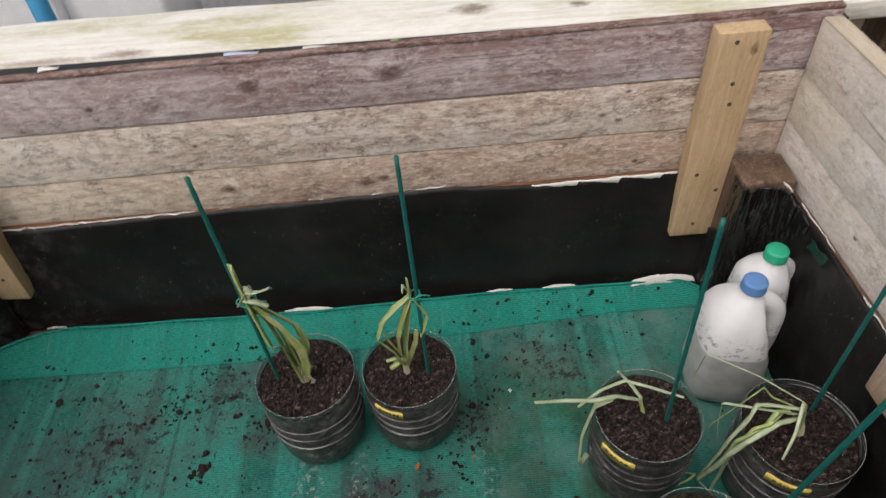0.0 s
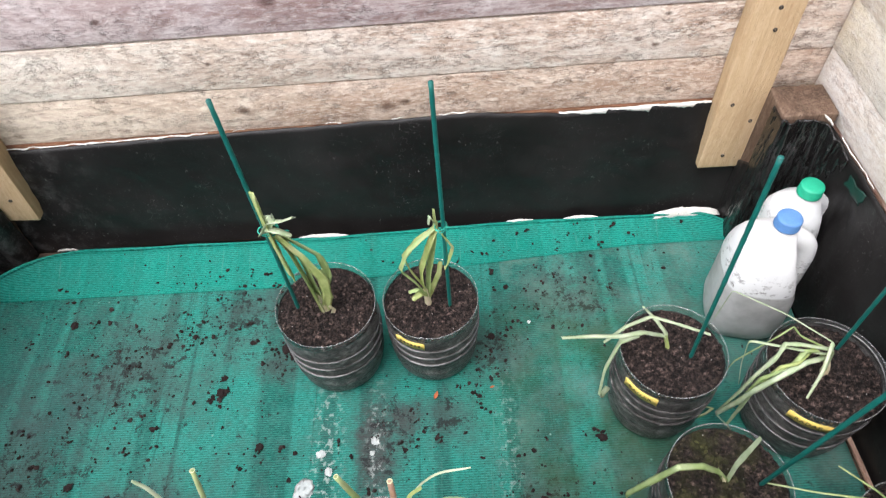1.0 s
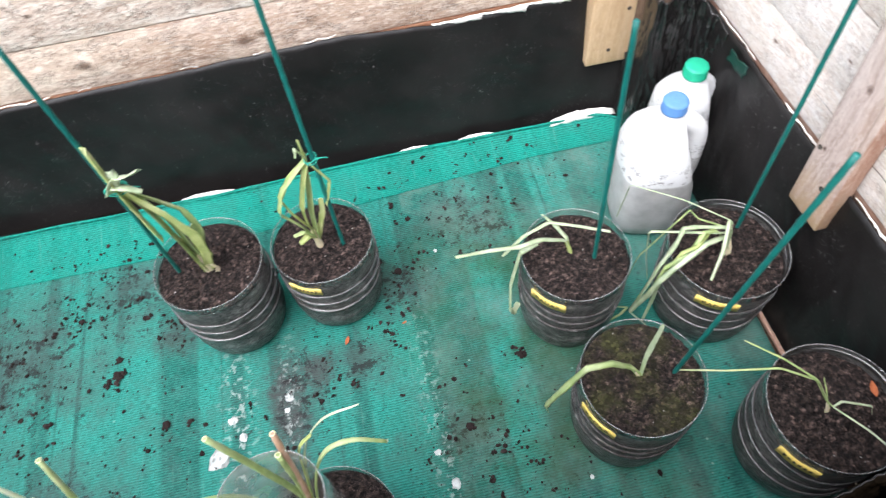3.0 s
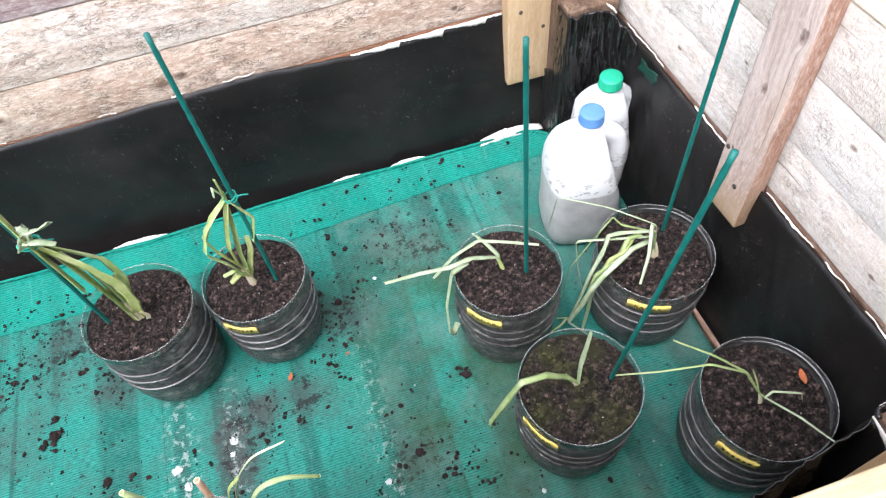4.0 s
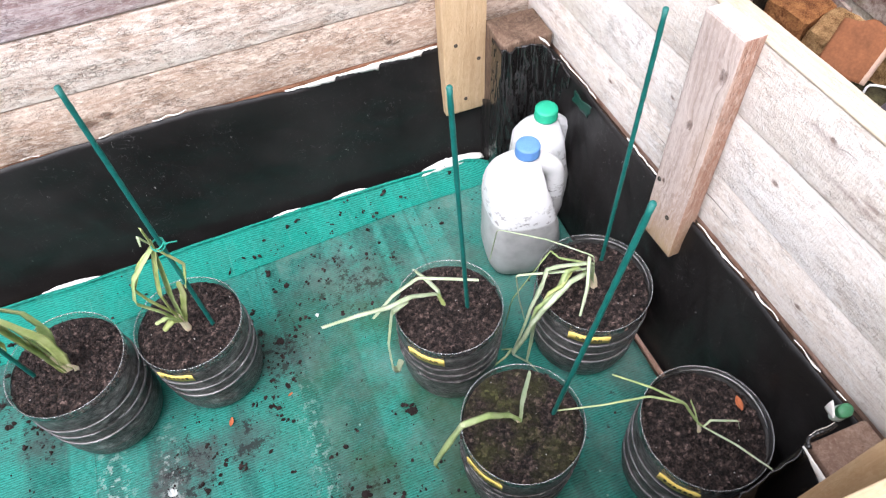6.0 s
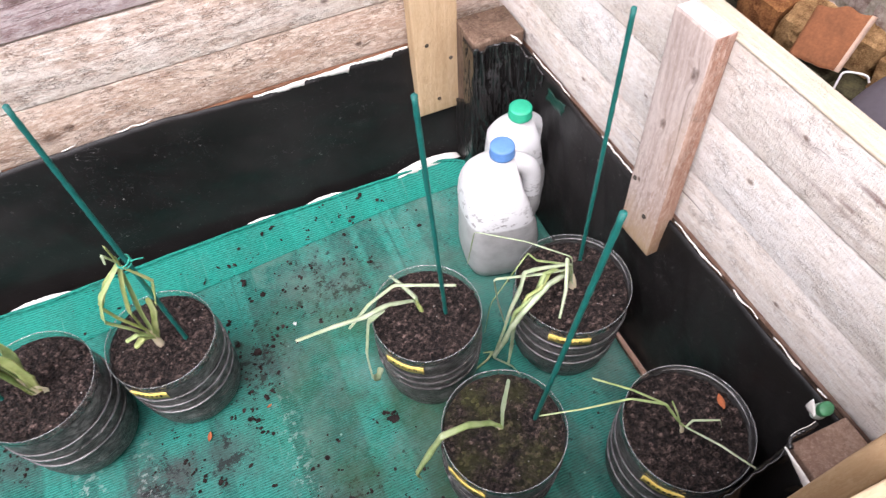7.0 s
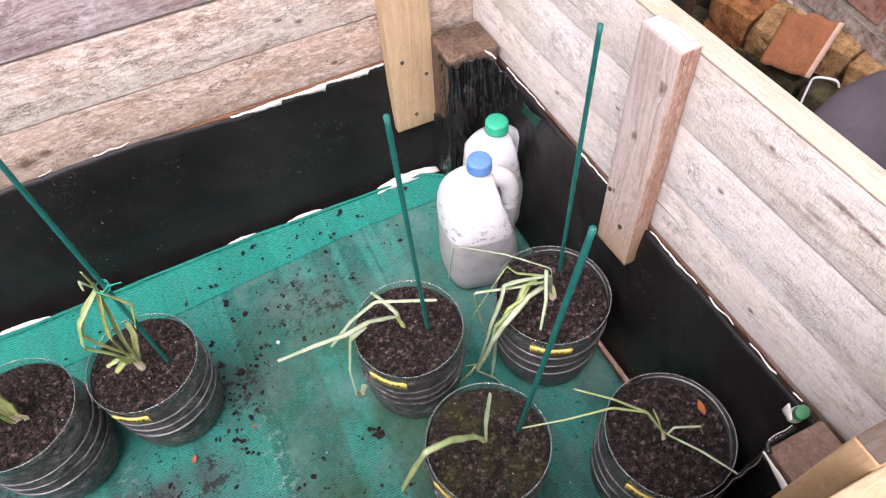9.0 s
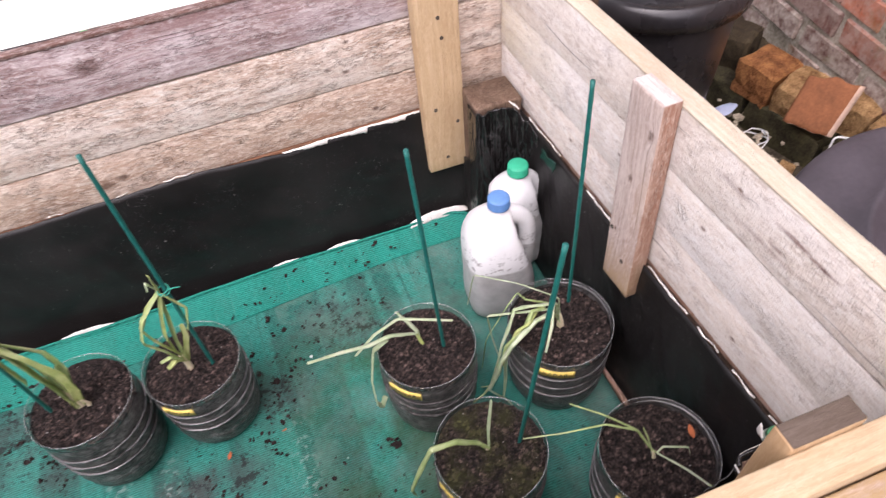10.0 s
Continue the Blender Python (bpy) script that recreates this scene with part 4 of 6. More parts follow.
def drape_post(u, v):
    """Liner pressed against the front corner post's side."""
    y = 0.114 + 0.066 * u
    return Vector((0.4405 - 0.004 * abs(wrinkle(u * 0.6, v, 23.0, 1.0)) + 0.012 * max(0.0, u - 0.92) / 0.08, y, 0.004 + (0.257 + 0.016 * u) * v))


sheet("liner_flap", drape_post, 24, 40, LINER_GLOSS, liner, thick=0.0015)


def post_roll():
    """Crumpled rim of the liner rolled over the front corner post's edge."""
    bm = bmesh.new()
    tube(bm, glide([(0.4405, 0.172, 0.2815), (0.4455, 0.1795, 0.283), (0.456, 0.1805, 0.2845), (0.467, 0.180, 0.285), (0.4775, 0.182, 0.284)], 10), lambda t: 0.0022 + 0.0022 * abs(noise.noise(Vector((t * 9, 0, 3)))) + 0.001 * noise.noise(Vector((t * 31, 0, 6))), 9)
    part("liner_roll", bm, LINER_GLOSS, liner)


post_roll()


def drape_corner(u, v):
    """Gathered liner across the corner post and on to the side wall."""
    bend = glide([(0.4085, 0.838, 0), (0.4085, 0.812, 0), (0.413, 0.805, 0), (0.440, 0.8040, 0), (0.470, 0.802, 0), (0.483, 0.786, 0), (0.4915, 0.745, 0)], 12)
    q = bend[min(len(bend) - 1, round(u * (len(bend) - 1)))]
    fold = 0.008 * math.sin(u * 13 + 3 * v + 2.0 * noise.noise(Vector((u * 2, v * 2, 4)))) ** 6 * (0.25 + 0.75 * v) + wrinkle(u * 1.6, v * 1.4, 31.0, 0.007)
    return Vector((q.x - 0.6 * abs(fold) * u - 0.002, q.y - abs(fold), 0.004 + (0.2825 - 0.055 * max(0.0, u - 0.6)) * v))


sheet("liner_gather", drape_corner, 110, 60, LINER_GLOSS, liner, thick=0.0015)


def drape_side(u, v):
    """Lower liner along the post's inner side, up to the batten's foot."""
    return Vector((0.4085 - 0.003 * abs(wrinkle(u * 0.5, v, 33.0, 1.0)), 0.806 + 0.066 * u, 0.004 + (0.185 - 0.05 * u) * v))


sheet("liner_gather", drape_side, 24, 30, LINER, liner, thick=0.0015)


def drape_left(u, v):
    """Gathered liner round the other corner post."""
    bend = glide([(-0.918, 0.74, 0), (-0.915, 0.80, 0), (-0.893, 0.826, 0), (-0.860, 0.829, 0), (-0.848, 0.860, 0)], 12)
    q = bend[min(len(bend) - 1, round(u * (len(bend) - 1)))]
    fold = 0.004 * math.sin(u * 11 + 3 * v) ** 2 + wrinkle(u, v, 37.0, 0.005)
    return Vector((q.x + 0.5 * abs(fold), q.y - abs(fold), 0.004 + 0.279 * v))


sheet("liner_gather", drape_left, 48, 30, LINER, liner, thick=0.0015)


def torn_edge(name, line, heights, label, seed, lift=(0, -0.0035, 0), teeth=0.0, grow=False):
    """A torn strip of the sheet's white reverse, along a line of points, with ragged height."""
    bm = bmesh.new()
    pts = glide(line, 10)
    rows = []
    for i, q in enumerate(pts):
        t = i / (len(pts) - 1)
        way = (q - pts[0]).length
        h = heights * (0.06 + 0.8 * abs(noise.noise(Vector((way * 45 + seed, seed, 0))) + 0.15) + 0.8 * abs(noise.noise(Vector((way * 190, seed, 4))))) * min(1.0, 6 * t + 0.1, 6 * (1 - t) + 0.1)
        if teeth:
            h = heights * (0.12 + 0.55 * ((way * teeth + 0.15 * noise.noise(Vector((way * 60, seed, 2)))) % 1.0) ** 1.5 * (1.2 + noise.noise(Vector((way * 9, seed, 7)))) + 0.3 * abs(noise.noise(Vector((way * 210, seed, 4)))))
        if grow:
            h = heights * (0.12 + 0.88 * t) * (0.85 + 0.4 * noise.noise(Vector((way * 60, seed, 5))))
        j = 0.0016 * noise.noise(Vector((way * 70, seed, 1))) + 0.0007 * noise.noise(Vector((way * 330, seed, 8)))
        if not grow and not teeth:
            h *= max(0.1, min(1.4, 0.7 + 1.6 * noise.noise(Vector((way * 38, seed, 11)))))
        out = Vector(lift) * (1.0 if grow or teeth else max(0.4, 0.8 + 0.8 * noise.noise(Vector((way * 48, seed, 14)))))
        rows.append([q + out + Vector((0, 0, -h * k + j)) + out * 0.6 * math.sin(3 * k) for k in (0.0, 0.35, 0.7, 1.0)])
    hull_ring(bm, rows, False, False, False)
    ob = part("white_edge", bm, WHITE_SHEET, liner, label)
    solid = ob.modifiers.new("thickness", "SOLIDIFY")
    solid.thickness, solid.offset = 0.0005, 0.0
    return ob


for x0, x1, h, sd in ((-0.80, -0.46, 0.007, 1.0), (-0.42, -0.40, 0.0022, 1.7), (-0.27, -0.245, 0.0026, 3.0), (-0.165, -0.145, 0.0022, 3.5), (-0.09, -0.04, 0.003, 4.0), (0.10, 0.34, 0.015, 6.0)):
    n = max(2, round((x1 - x0) / 0.03))
    torn_edge("white_edge", [(x0 + (x1 - x0) * i / n, BACK - 0.001, top_back(x0 + (x1 - x0) * i / n) + 0.004) for i in range(n + 1)], h, "torn white reverse of the sheet", sd, teeth=14.0 if sd == 6.0 else 0.0)
for y0, y1, h, sd in ((0.78, 0.68, 0.0022, 11.0), (0.60, 0.51, 0.0085, 12.0), (0.445, 0.36, 0.008, 13.0), (0.34, 0.30, 0.0016, 14.0), (0.275, 0.235, 0.0022, 15.0), (0.212, 0.200, 0.007, 16.0)):
    n = max(2, round((y0 - y1) / 0.03))
    torn_edge("white_edge", [(wall_x(y0 + (y1 - y0) * i / n) - 0.001, y0 + (y1 - y0) * i / n, top_right(y0 + (y1 - y0) * i / n) + 0.004) for i in range(n + 1)], h, "torn white reverse of the sheet", sd, (-0.0035, 0, 0))
torn_edge("white_edge", [(0.441, 0.176, 0.280), (0.4395, 0.160, 0.281), (0.439, 0.147, 0.281), (0.439, 0.130, 0.281), (0.439, 0.116, 0.281)], 0.026, "torn white reverse of the sheet", 21.0, (-0.002, 0, 0), grow=True)
# White strip along the roll; it also stands in for the roll's glints.
torn_edge("white_edge", [(0.446, 0.1805, 0.286), (0.456, 0.1815, 0.288), (0.466, 0.181, 0.289), (0.476, 0.182, 0.287)], 0.007, "torn white reverse of the sheet", 24.0, (0, 0.001, 0))
torn_edge("white_edge", [(0.479, 0.186, 0.288), (0.483, 0.193, 0.291), (0.487, 0.2, 0.292)], 0.022, "torn white reverse of the sheet", 25.0, (-0.001, 0.001, 0), grow=True)
torn_edge("white_edge", [(0.464, 0.806, 0.295), (0.472, 0.802, 0.291), (0.478, 0.796, 0.282)], 0.012, "torn white reverse of the sheet", 22.0, (0, -0.004, 0))
torn_edge("white_edge", [(-0.915, 0.80, 0.272), (-0.905, 0.835, 0.262), (-0.885, 0.83, 0.25)], 0.012, "torn white reverse of the sheet", 23.0, (0.002, -0.003, 0))


def cloth_main(u, v):
    x, y = -0.884 + u * 1.358, 0.14 + v * 0.675
    edge = max(0.0, 1 - u / 0.02)
    return Vector((x + 0.006 * edge * noise.noise(Vector((y * 9, 0, 0))), y, min(1.0, max(0.0, (0.765 - y) / 0.06)) * (0.0012 * noise.noise(Vector((x * 7, y * 3, 2))) + 0.0008 * noise.noise(Vector((x * 30, y * 5, 5))))))


def cloth_fold(u, v):
    x = -0.884 + u * 1.318
    round_l = max(0.0, 1 - u / 0.13)
    round_r = max(0.0, 1 - (1 - u) / 0.06)
    start = 0.755 + 0.052 * max(0.0, min(1.0, (x + 0.35) / 0.6))
    back = 0.8435 + 0.0115 * max(0.0, min(1.0, (x + 0.30) / 0.30))
    y = start + v * (back - start - 0.066 * round_l ** 2.5 - 0.05 * round_r ** 2) + 0.004 * v * noise.noise(Vector((x * 8, 0, 3)))
    z = 0.0018 + 0.0194 * v ** 1.6 + 0.016 * v * round_l + 0.002 * noise.noise(Vector((x * 13, v * 2, 8))) * v
    return Vector((x, y, z))


cloth = thing("ground_cloth", "teal green woven ground cloth, soil-stained, folded at the back", "ground cloth")
sheet("cloth", cloth_main, 120, 60, FABRIC, cloth, thick=0.0012)
sheet("folded_hem", cloth_fold, 120, 8, FABRIC_FOLD, cloth, "cleaner, brighter folded hem", thick=0.0006)


def hem_roll():
    bm = bmesh.new()
    tube(bm, [cloth_fold(i / 60, 1.0) + Vector((0, 0.0005, 0.001)) for i in range(61)], lambda t: 0.0028 + 0.0012 * noise.noise(Vector((t * 20, 0, 0))), 8)
    part("hem_edge", bm, FABRIC_FOLD, cloth)


hem_roll()
bed_floor = part("floor", board(1.40, 0.78, 0.02, 0.0004, 0.002, 0.0, 8), BROWN_BLOCK, None, at=pose(-0.21, 0.505, -0.0145, 90, 0, 0))
tagged(bed_floor, "dark wooden base of the raised bed", "floor", kind="structure")


def white_scrap(x0, x1, y, z, h, sd, curl=0.0):
    bm = bmesh.new()
    rows = []
    for i in range(25):
        t = i / 24
        x = x0 + (x1 - x0) * t
        hump = math.sin(math.pi * t) ** 0.5
        rows.append([(x, y + 0.0015 * noise.noise(Vector((t * 9, sd, k))) - 0.012 * k * curl, z + (0.7 * h * hump * (1 - k) + 0.001) * (0.85 + 0.35 * abs(noise.noise(Vector((t * 11, sd, 2)))))) for k in (0.0, 0.35, 0.7, 1.0)])
    hull_ring(bm, rows, False, False, False)
    ob = part("plastic_scrap", bm, WHITE_SHEET)
    solid = ob.modifiers.new("thickness", "SOLIDIFY")
    solid.thickness = 0.001
    tagged(ob, "crumpled white plastic strip behind the cloth hem", "plastic scrap", "white strips behind the hem")


for x0, x1, h, sd, c in ((-0.36, -0.265, 0.013, 1.0, 0.3), (0.015, 0.075, 0.014, 2.0, 0.3), (0.12, 0.19, 0.015, 3.0, 0.3), (0.285, 0.405, 0.026, 4.0, 0.7), (-0.80, -0.76, 0.010, 5.0, 0.0)):
    white_scrap(x0, x1, 0.859 if x0 > -0.1 else 0.850 if x0 > -0.7 else 0.846, 0.018 if x0 > -0.7 else 0.023, h, sd, c)

base_strip = part("wood_strip", board(0.24, 0.006, 0.0065, seed=41.0, cuts=12), PINK_EDGE, None, at=pose(0.4785, 0.40, 0.0060, 0, 0, -90 + YAW))
tagged(base_strip, "thin reddish wooden strip along the liner foot", "wood strip")
base_strip = part("wood_strip", board(0.52, 0.008, 0.008, seed=43.0, cuts=12), BROWN_BLOCK, None, at=pose(-0.888, 0.43, 0.0055, 0, 0, -90))
tagged(base_strip, "thin dark wooden strip along the liner foot", "wood strip")


# ---- pots ----
def build_pot(radius, ribs, first, pitch, bright, shiny):
    """Ribbed bottle base used as a pot: dark body full of soil, clear rim, soil with crumbs."""
    pot = thing("plant_pot", "cut plastic bottle base used as pot, full of dark soil", "plant pot", group="bottle pots on the ground cloth")
    prof = [(0.012, 0.004), (0.03, 0.0025), (radius * 0.72, 0.0), (radius * 0.82, 0.003), (radius * 0.89, 0.010), (radius * 0.93, 0.020), (radius * 0.955, 0.034)]
    z = 0.040
    while z < 0.151:
        k = (z - first) / pitch
        rib = 0.0
        if 0 <= k <= ribs:
            rib = 0.0016 * max(0.0, 1 - abs((k % 1.0) - 0.5) * 9.0) - 0.0008 * math.sin(math.pi * (k % 1.0)) ** 2
        prof.append((radius * (0.965 + 0.03 * min(1.0, z / 0.11)) + rib, z))
        z += 0.0012
    bm = bmesh.new()
    shape = radius * 90
    dent = lambda a, zz: 1 + 0.012 * noise.noise(Vector((math.cos(a) * 1.3, math.sin(a) * 1.3, zz * 9 + radius * 90)))
    lathe(bm, prof, 56, dent, (True, False))
    part("body", bm, POT, pot)
    for k in range(ribs):
        zr = first + pitch * (k + 0.5)
        rr = radius * (0.965 + 0.03 * min(1.0, zr / 0.11)) + 0.0004
        bm = bmesh.new()
        line = []
        for i in range(73):
            a = 2 * math.pi * i / 72
            q = rr * dent(a, zr)
            line.append(Vector((q * math.cos(a), q * math.sin(a), zr + 0.0012 * noise.noise(Vector((math.cos(a) * 2, math.sin(a) * 2, k * 3.1 + shape))))))
        tube(bm, line, lambda t: max(0.0004, 0.0013 + 0.0016 * noise.noise(Vector((math.cos(6.283 * t) * 1.6, math.sin(6.283 * t) * 1.6, shape + k * 2.3)))), 8)
        part("rib", bm, RIB if bright else POT, pot, "moulded rib with a bright edge" if bright else "")
    bm = bmesh.new()
    line = [Vector((radius * 0.997 * dent(a, 0.164) * math.cos(a), radius * 0.997 * dent(a, 0.164) * math.sin(a), 0.1643)) for a in (2 * math.pi * i / 72 for i in range(73))]
    tube(bm, line, lambda t: 0.0006 + 0.0002 * noise.noise(Vector((t * 30, shape, 0))), 6)
    part("lip", bm, LIP, pot, "pale cut edge of the plastic")
    # Added arc that stands in for the highlight inside the rim.
    if shiny:
        bm = bmesh.new()
        line = [Vector((radius * 0.968 * math.cos(a), radius * 0.968 * math.sin(a), 0.1575 + 0.0015 * math.sin(3 * a))) for a in (radians(-25 + 105 * i / 40) for i in range(41))]
        tube(bm, line, lambda t: 0.0003 + 0.0015 * math.sin(math.pi * t) * (0.6 + 0.8 * abs(noise.noise(Vector((t * 7, shape, 2))))), 8)
        part("inner_ridge", bm, RIB, pot, "added glossy arc for the glint inside the rim")
    bm = bmesh.new()
    r1 = radius * 0.995
    out, inn = r1 + 0.0006, r1 - 0.0008
    lathe(bm, [(inn, 0.1490), (out - 0.0002, 0.1490), (out, 0.1492), (out, 0.1496), (out, 0.1560), (out, 0.1626), (out, 0.1632), (out - 0.0003, 0.1638), (inn + 0.0003, 0.1638), (inn, 0.1632), (inn, 0.1626), (inn, 0.1560), (inn, 0.1496)], 72, dent)
    part("rim", bm, CLEAR_SHINY if shiny else CLEAR, pot, "clear plastic rim above the soil")
    return pot


def build_soil(pot, radius, material, seed, deep=0.0):
    rnd = random.Random(seed)
    bm = bmesh.new()
    prof = [(0.0008, 0.0)] + [(radius * 0.975 * i / 22, 0.0) for i in range(1, 23)]
    rings = []
    for r, _ in prof:
        ring = []
        for i in range(56):
            a = 2 * math.pi * i / 56
            x, y = r * math.cos(a), r * math.sin(a)
            q = Vector((x * 26 + seed, y * 26, seed))
            z = 0.1545 - deep + 0.0035 * noise.noise(q) + 0.0024 * noise.noise(q * 4.2) + 0.0013 * noise.noise(q * 11) - 0.003 * (r / radius) ** 4
            ring.append((x, y, z))
        rings.append(ring)
    hull_ring(bm, rings, True, False)
    for _ in range(1000):
        a, r = rnd.uniform(0, 6.28), radius * 0.955 * math.sqrt(rnd.random())
        size = rnd.choice((0.0010, 0.0014, 0.0019, 0.0019, 0.0025, 0.0025, 0.0033, 0.0046))
        crumb(bm, (r * math.cos(a), r * math.sin(a), 0.1550 - deep - 0.003 * (r / radius) ** 4), size, rnd, 0.75)
    part("soil", bm, material, pot, "dark crumbly potting soil", smooth=False)
    bm = bmesh.new()
    for _ in range(7):
        a, r = rnd.uniform(0, 6.28), radius * 0.9 * math.sqrt(rnd.random())
        crumb(bm, (r * math.cos(a), r * math.sin(a), 0.1570 - deep), rnd.choice((0.0006, 0.0008, 0.0011)), rnd, 0.8)
    tagged(part("white_grit", bm, GRIT, pot, smooth=False), "tiny white grit specks in the soil", kind="stuff")


def lettering(word, tall):
    """Flat letters as a mesh in the x-y plane, centred, in the built-in font."""
    data = bpy.data.curves.new("lettering", "FONT")
    data.body, data.size, data.align_x, data.align_y = word, tall * 1.35, "CENTER", "CENTER"
    data.resolution_u, data.space_character, data.offset = 2, 1.15, tall * 0.012
    ob = bpy.data.objects.new("lettering", data)
    me = bpy.data.meshes.new_from_object(ob)
    bm = bmesh.new()
    bm.from_mesh(me)
    bpy.data.objects.remove(ob)
    bpy.data.meshes.remove(me)
    bpy.data.curves.remove(data)
    return bm


def build_label(pot, radius, angle, half, seed, word=""):
    """A yellow sticker bent round the pot, with a hand-written word or marks."""
    rnd = random.Random(seed)
    bm = bmesh.new()
    r = radius * 1.0 + 0.0012
    sag = lambda t: 0.0016 * math.sin(math.pi * t) + 0.0006 * noise.noise(Vector((t * 3, seed, 0)))
    rows = []
    for i in range(17):
        t = i / 16
        a = radians(angle - half * 0.96 + 1.92 * half * t)
        curl = 0.0014 * max(0.0, abs(2 * t - 1) - 0.8) / 0.2
        rows.append([(rr * math.cos(a), rr * math.sin(a), zz - sag(t)) for rr, zz in ((r + curl, 0.1325), (r + 0.0002 + curl, 0.1500), (r - 0.0006 + curl, 0.1500), (r - 0.0006 + curl, 0.1325))])
    hull_ring(bm, rows)
    lab = part("label", bm, LABEL, pot, "yellow sticker with dark handwriting")
    if word:
        bm = lettering(word, 0.0072)
        for v in bm.verts:
            a = radians(angle) + v.co.x / r
            t = 0.5 + math.degrees(v.co.x / r) / (1.92 * half)
            wob = 0.0006 * noise.noise(Vector((v.co.x * 160, seed * 3, 1)))
            v.co = Vector(((r + 0.0006) * math.cos(a), (r + 0.0006) * math.sin(a), 0.1408 + v.co.y + wob - sag(t)))
        part("lettering", bm, INK, lab, smooth=False)
        return
    bm = bmesh.new()
    for k in range(6):
        a0 = angle - half * 0.66 + half * 0.24 * k
        rows = []
        for i in range(3):
            a = radians(a0 + half * 0.07 * i)
            h = 0.0014 + 0.0020 * rnd.random()
            rows.append([((r + 0.0007) * math.cos(a), (r + 0.0007) * math.sin(a), 0.1405 + q * h) for q in (-1, 1)])
        hull_ring(bm, rows, False, False, False)
    part("writing_bar", bm, INK, lab)


def place_pot(x, y, radius, angle, half, seed, label, ribs=3, first=0.05, pitch=0.018, soil=SOIL, bright=True, deep=0.002, squat=1.0, word=""):
    pot = build_pot(radius, ribs, first, pitch, bright, deep > 0.003)
    pot.matrix_basis = pose(x, y, 0.0022)
    pot.scale = (1.0, 1.0, squat)
    build_soil(pot, radius, soil, seed, deep)
    if half:
        build_label(pot, radius, angle, half, seed, word)
    return tagged(pot, label)


place_pot(-0.266, 0.611, 0.0720, 0, 0, 1.0, "ribbed dark bottle pot without a label, tied plant", first=0.062, pitch=0.022)
place_pot(-0.116, 0.620, 0.0695, -117, 19, 2.0, "ribbed dark bottle pot with yellow label, tied plant", first=0.066, pitch=0.022, squat=0.92)
place_pot(0.206, 0.508, 0.0700, -136, 21, 3.0, "dark bottle pot with yellow label and limp plant", first=0.07, pitch=0.019, bright=False, word="RADAR")
place_pot(0.399, 0.474, 0.0755, -121, 21, 4.0, "dark bottle pot with yellow label and tangled leaves", first=0.058, pitch=0.025, deep=0.0075, squat=0.955, word="RADAR")
place_pot(0.229, 0.332, 0.0718, -152, 21, 5.0, "bottle pot of mossy soil with two leaves", first=0.07, pitch=0.019, soil=SOIL_MOSSY, bright=False, deep=0.0, word="RADAR")
place_pot(0.420, 0.251, 0.0735, -143, 19, 6.0, "dark glossy bottle pot beside the side liner", first=0.05, pitch=0.027, deep=0.0085)
place_pot(-0.316, 0.222, 0.069, 0, 0, 7.0, "bottle pot holding a cloudy plastic collar", soil=SOIL)
place_pot(-0.139, 0.240, 0.069, 0, 0, 8.0, "bottle pot holding a cloudy collar and cut leaves", soil=SOIL)


def collar(x0, y0, x1, y1, top, radius, seed):
    """A cut length of clear bottle set into the soil round a plant."""
    bm = bmesh.new()
    rings = []
    for i in range(25):
        t = i / 24
        x, y, z = (x1 - x0) * t, (y1 - y0) * t, (top - 0.14) * t
        ring = []
        for k in range(48):
            a = 2 * math.pi * k / 48
            r = radius * (1 + 0.02 * noise.noise(Vector((math.cos(a) * 1.5, math.sin(a) * 1.5, t * 2 + seed))))
            ring.append((x + r * math.cos(a), y + r * math.sin(a), z + 0.004 * t * math.sin(a * 2 + seed)))
        rings.append(ring)
    hull_ring(bm, rings, False, False)
    top_ring = [Vector(q) for q in rings[-1]]
    ob = thing("plant_collar", "cloudy clear plastic tube standing in a pot's soil", "plant collar", (x0, y0, 0.142), "plastic collars round plants")
    part("tube", bm, CLOUDY, ob)
    bm = bmesh.new()
    tube(bm, top_ring + top_ring[:1], 0.0007, 6)
    part("rim", bm, LIP, ob, "cut upper edge of the tube")


collar(-0.316, 0.222, -0.316, 0.222, 0.352, 0.041, 1.0)
collar(-0.152, 0.239, -0.158, 0.237, 0.341, 0.0445, 2.0)


# ---- stakes and ties ----
def stake(foot, top, tie=None):
    a, b = Vector(foot), Vector(top)
    a = a + (a - b).normalized() * 0.05
    st = thing("plant_stake", "thin green plastic-coated stake stuck in a pot's soil", "plant stake", tuple(a), "green stakes in the pots")
    bm = bmesh.new()
    line = [(b - a) * (i / 40) for i in range(41)]
    tube(bm, line, lambda t: 0.0027 + 0.0002 * math.sin(t * 140), 10)
    part("rod", bm, STAKE, st)
    bm = bmesh.new()
    d = (b - a).normalized()
    tube(bm, [b - a - d * 0.0014, b - a + d * 0.0002, b - a + d * 0.0008], lambda t: 0.0028 * (1 - 0.12 * t * t), 10)
    part("cap", bm, STAKE, st)
    return st


stake((-0.307, 0.613, 0.148), (-0.307, 0.600, 0.551))
stake((-0.088, 0.612, 0.148), (-0.092, 0.617, 0.544))
stake((0.230, 0.502, 0.148), (0.211, 0.494, 0.539))
stake((0.431, 0.508, 0.144), (0.419, 0.504, 0.548))
stake((0.268, 0.331, 0.148), (0.289, 0.314, 0.556))


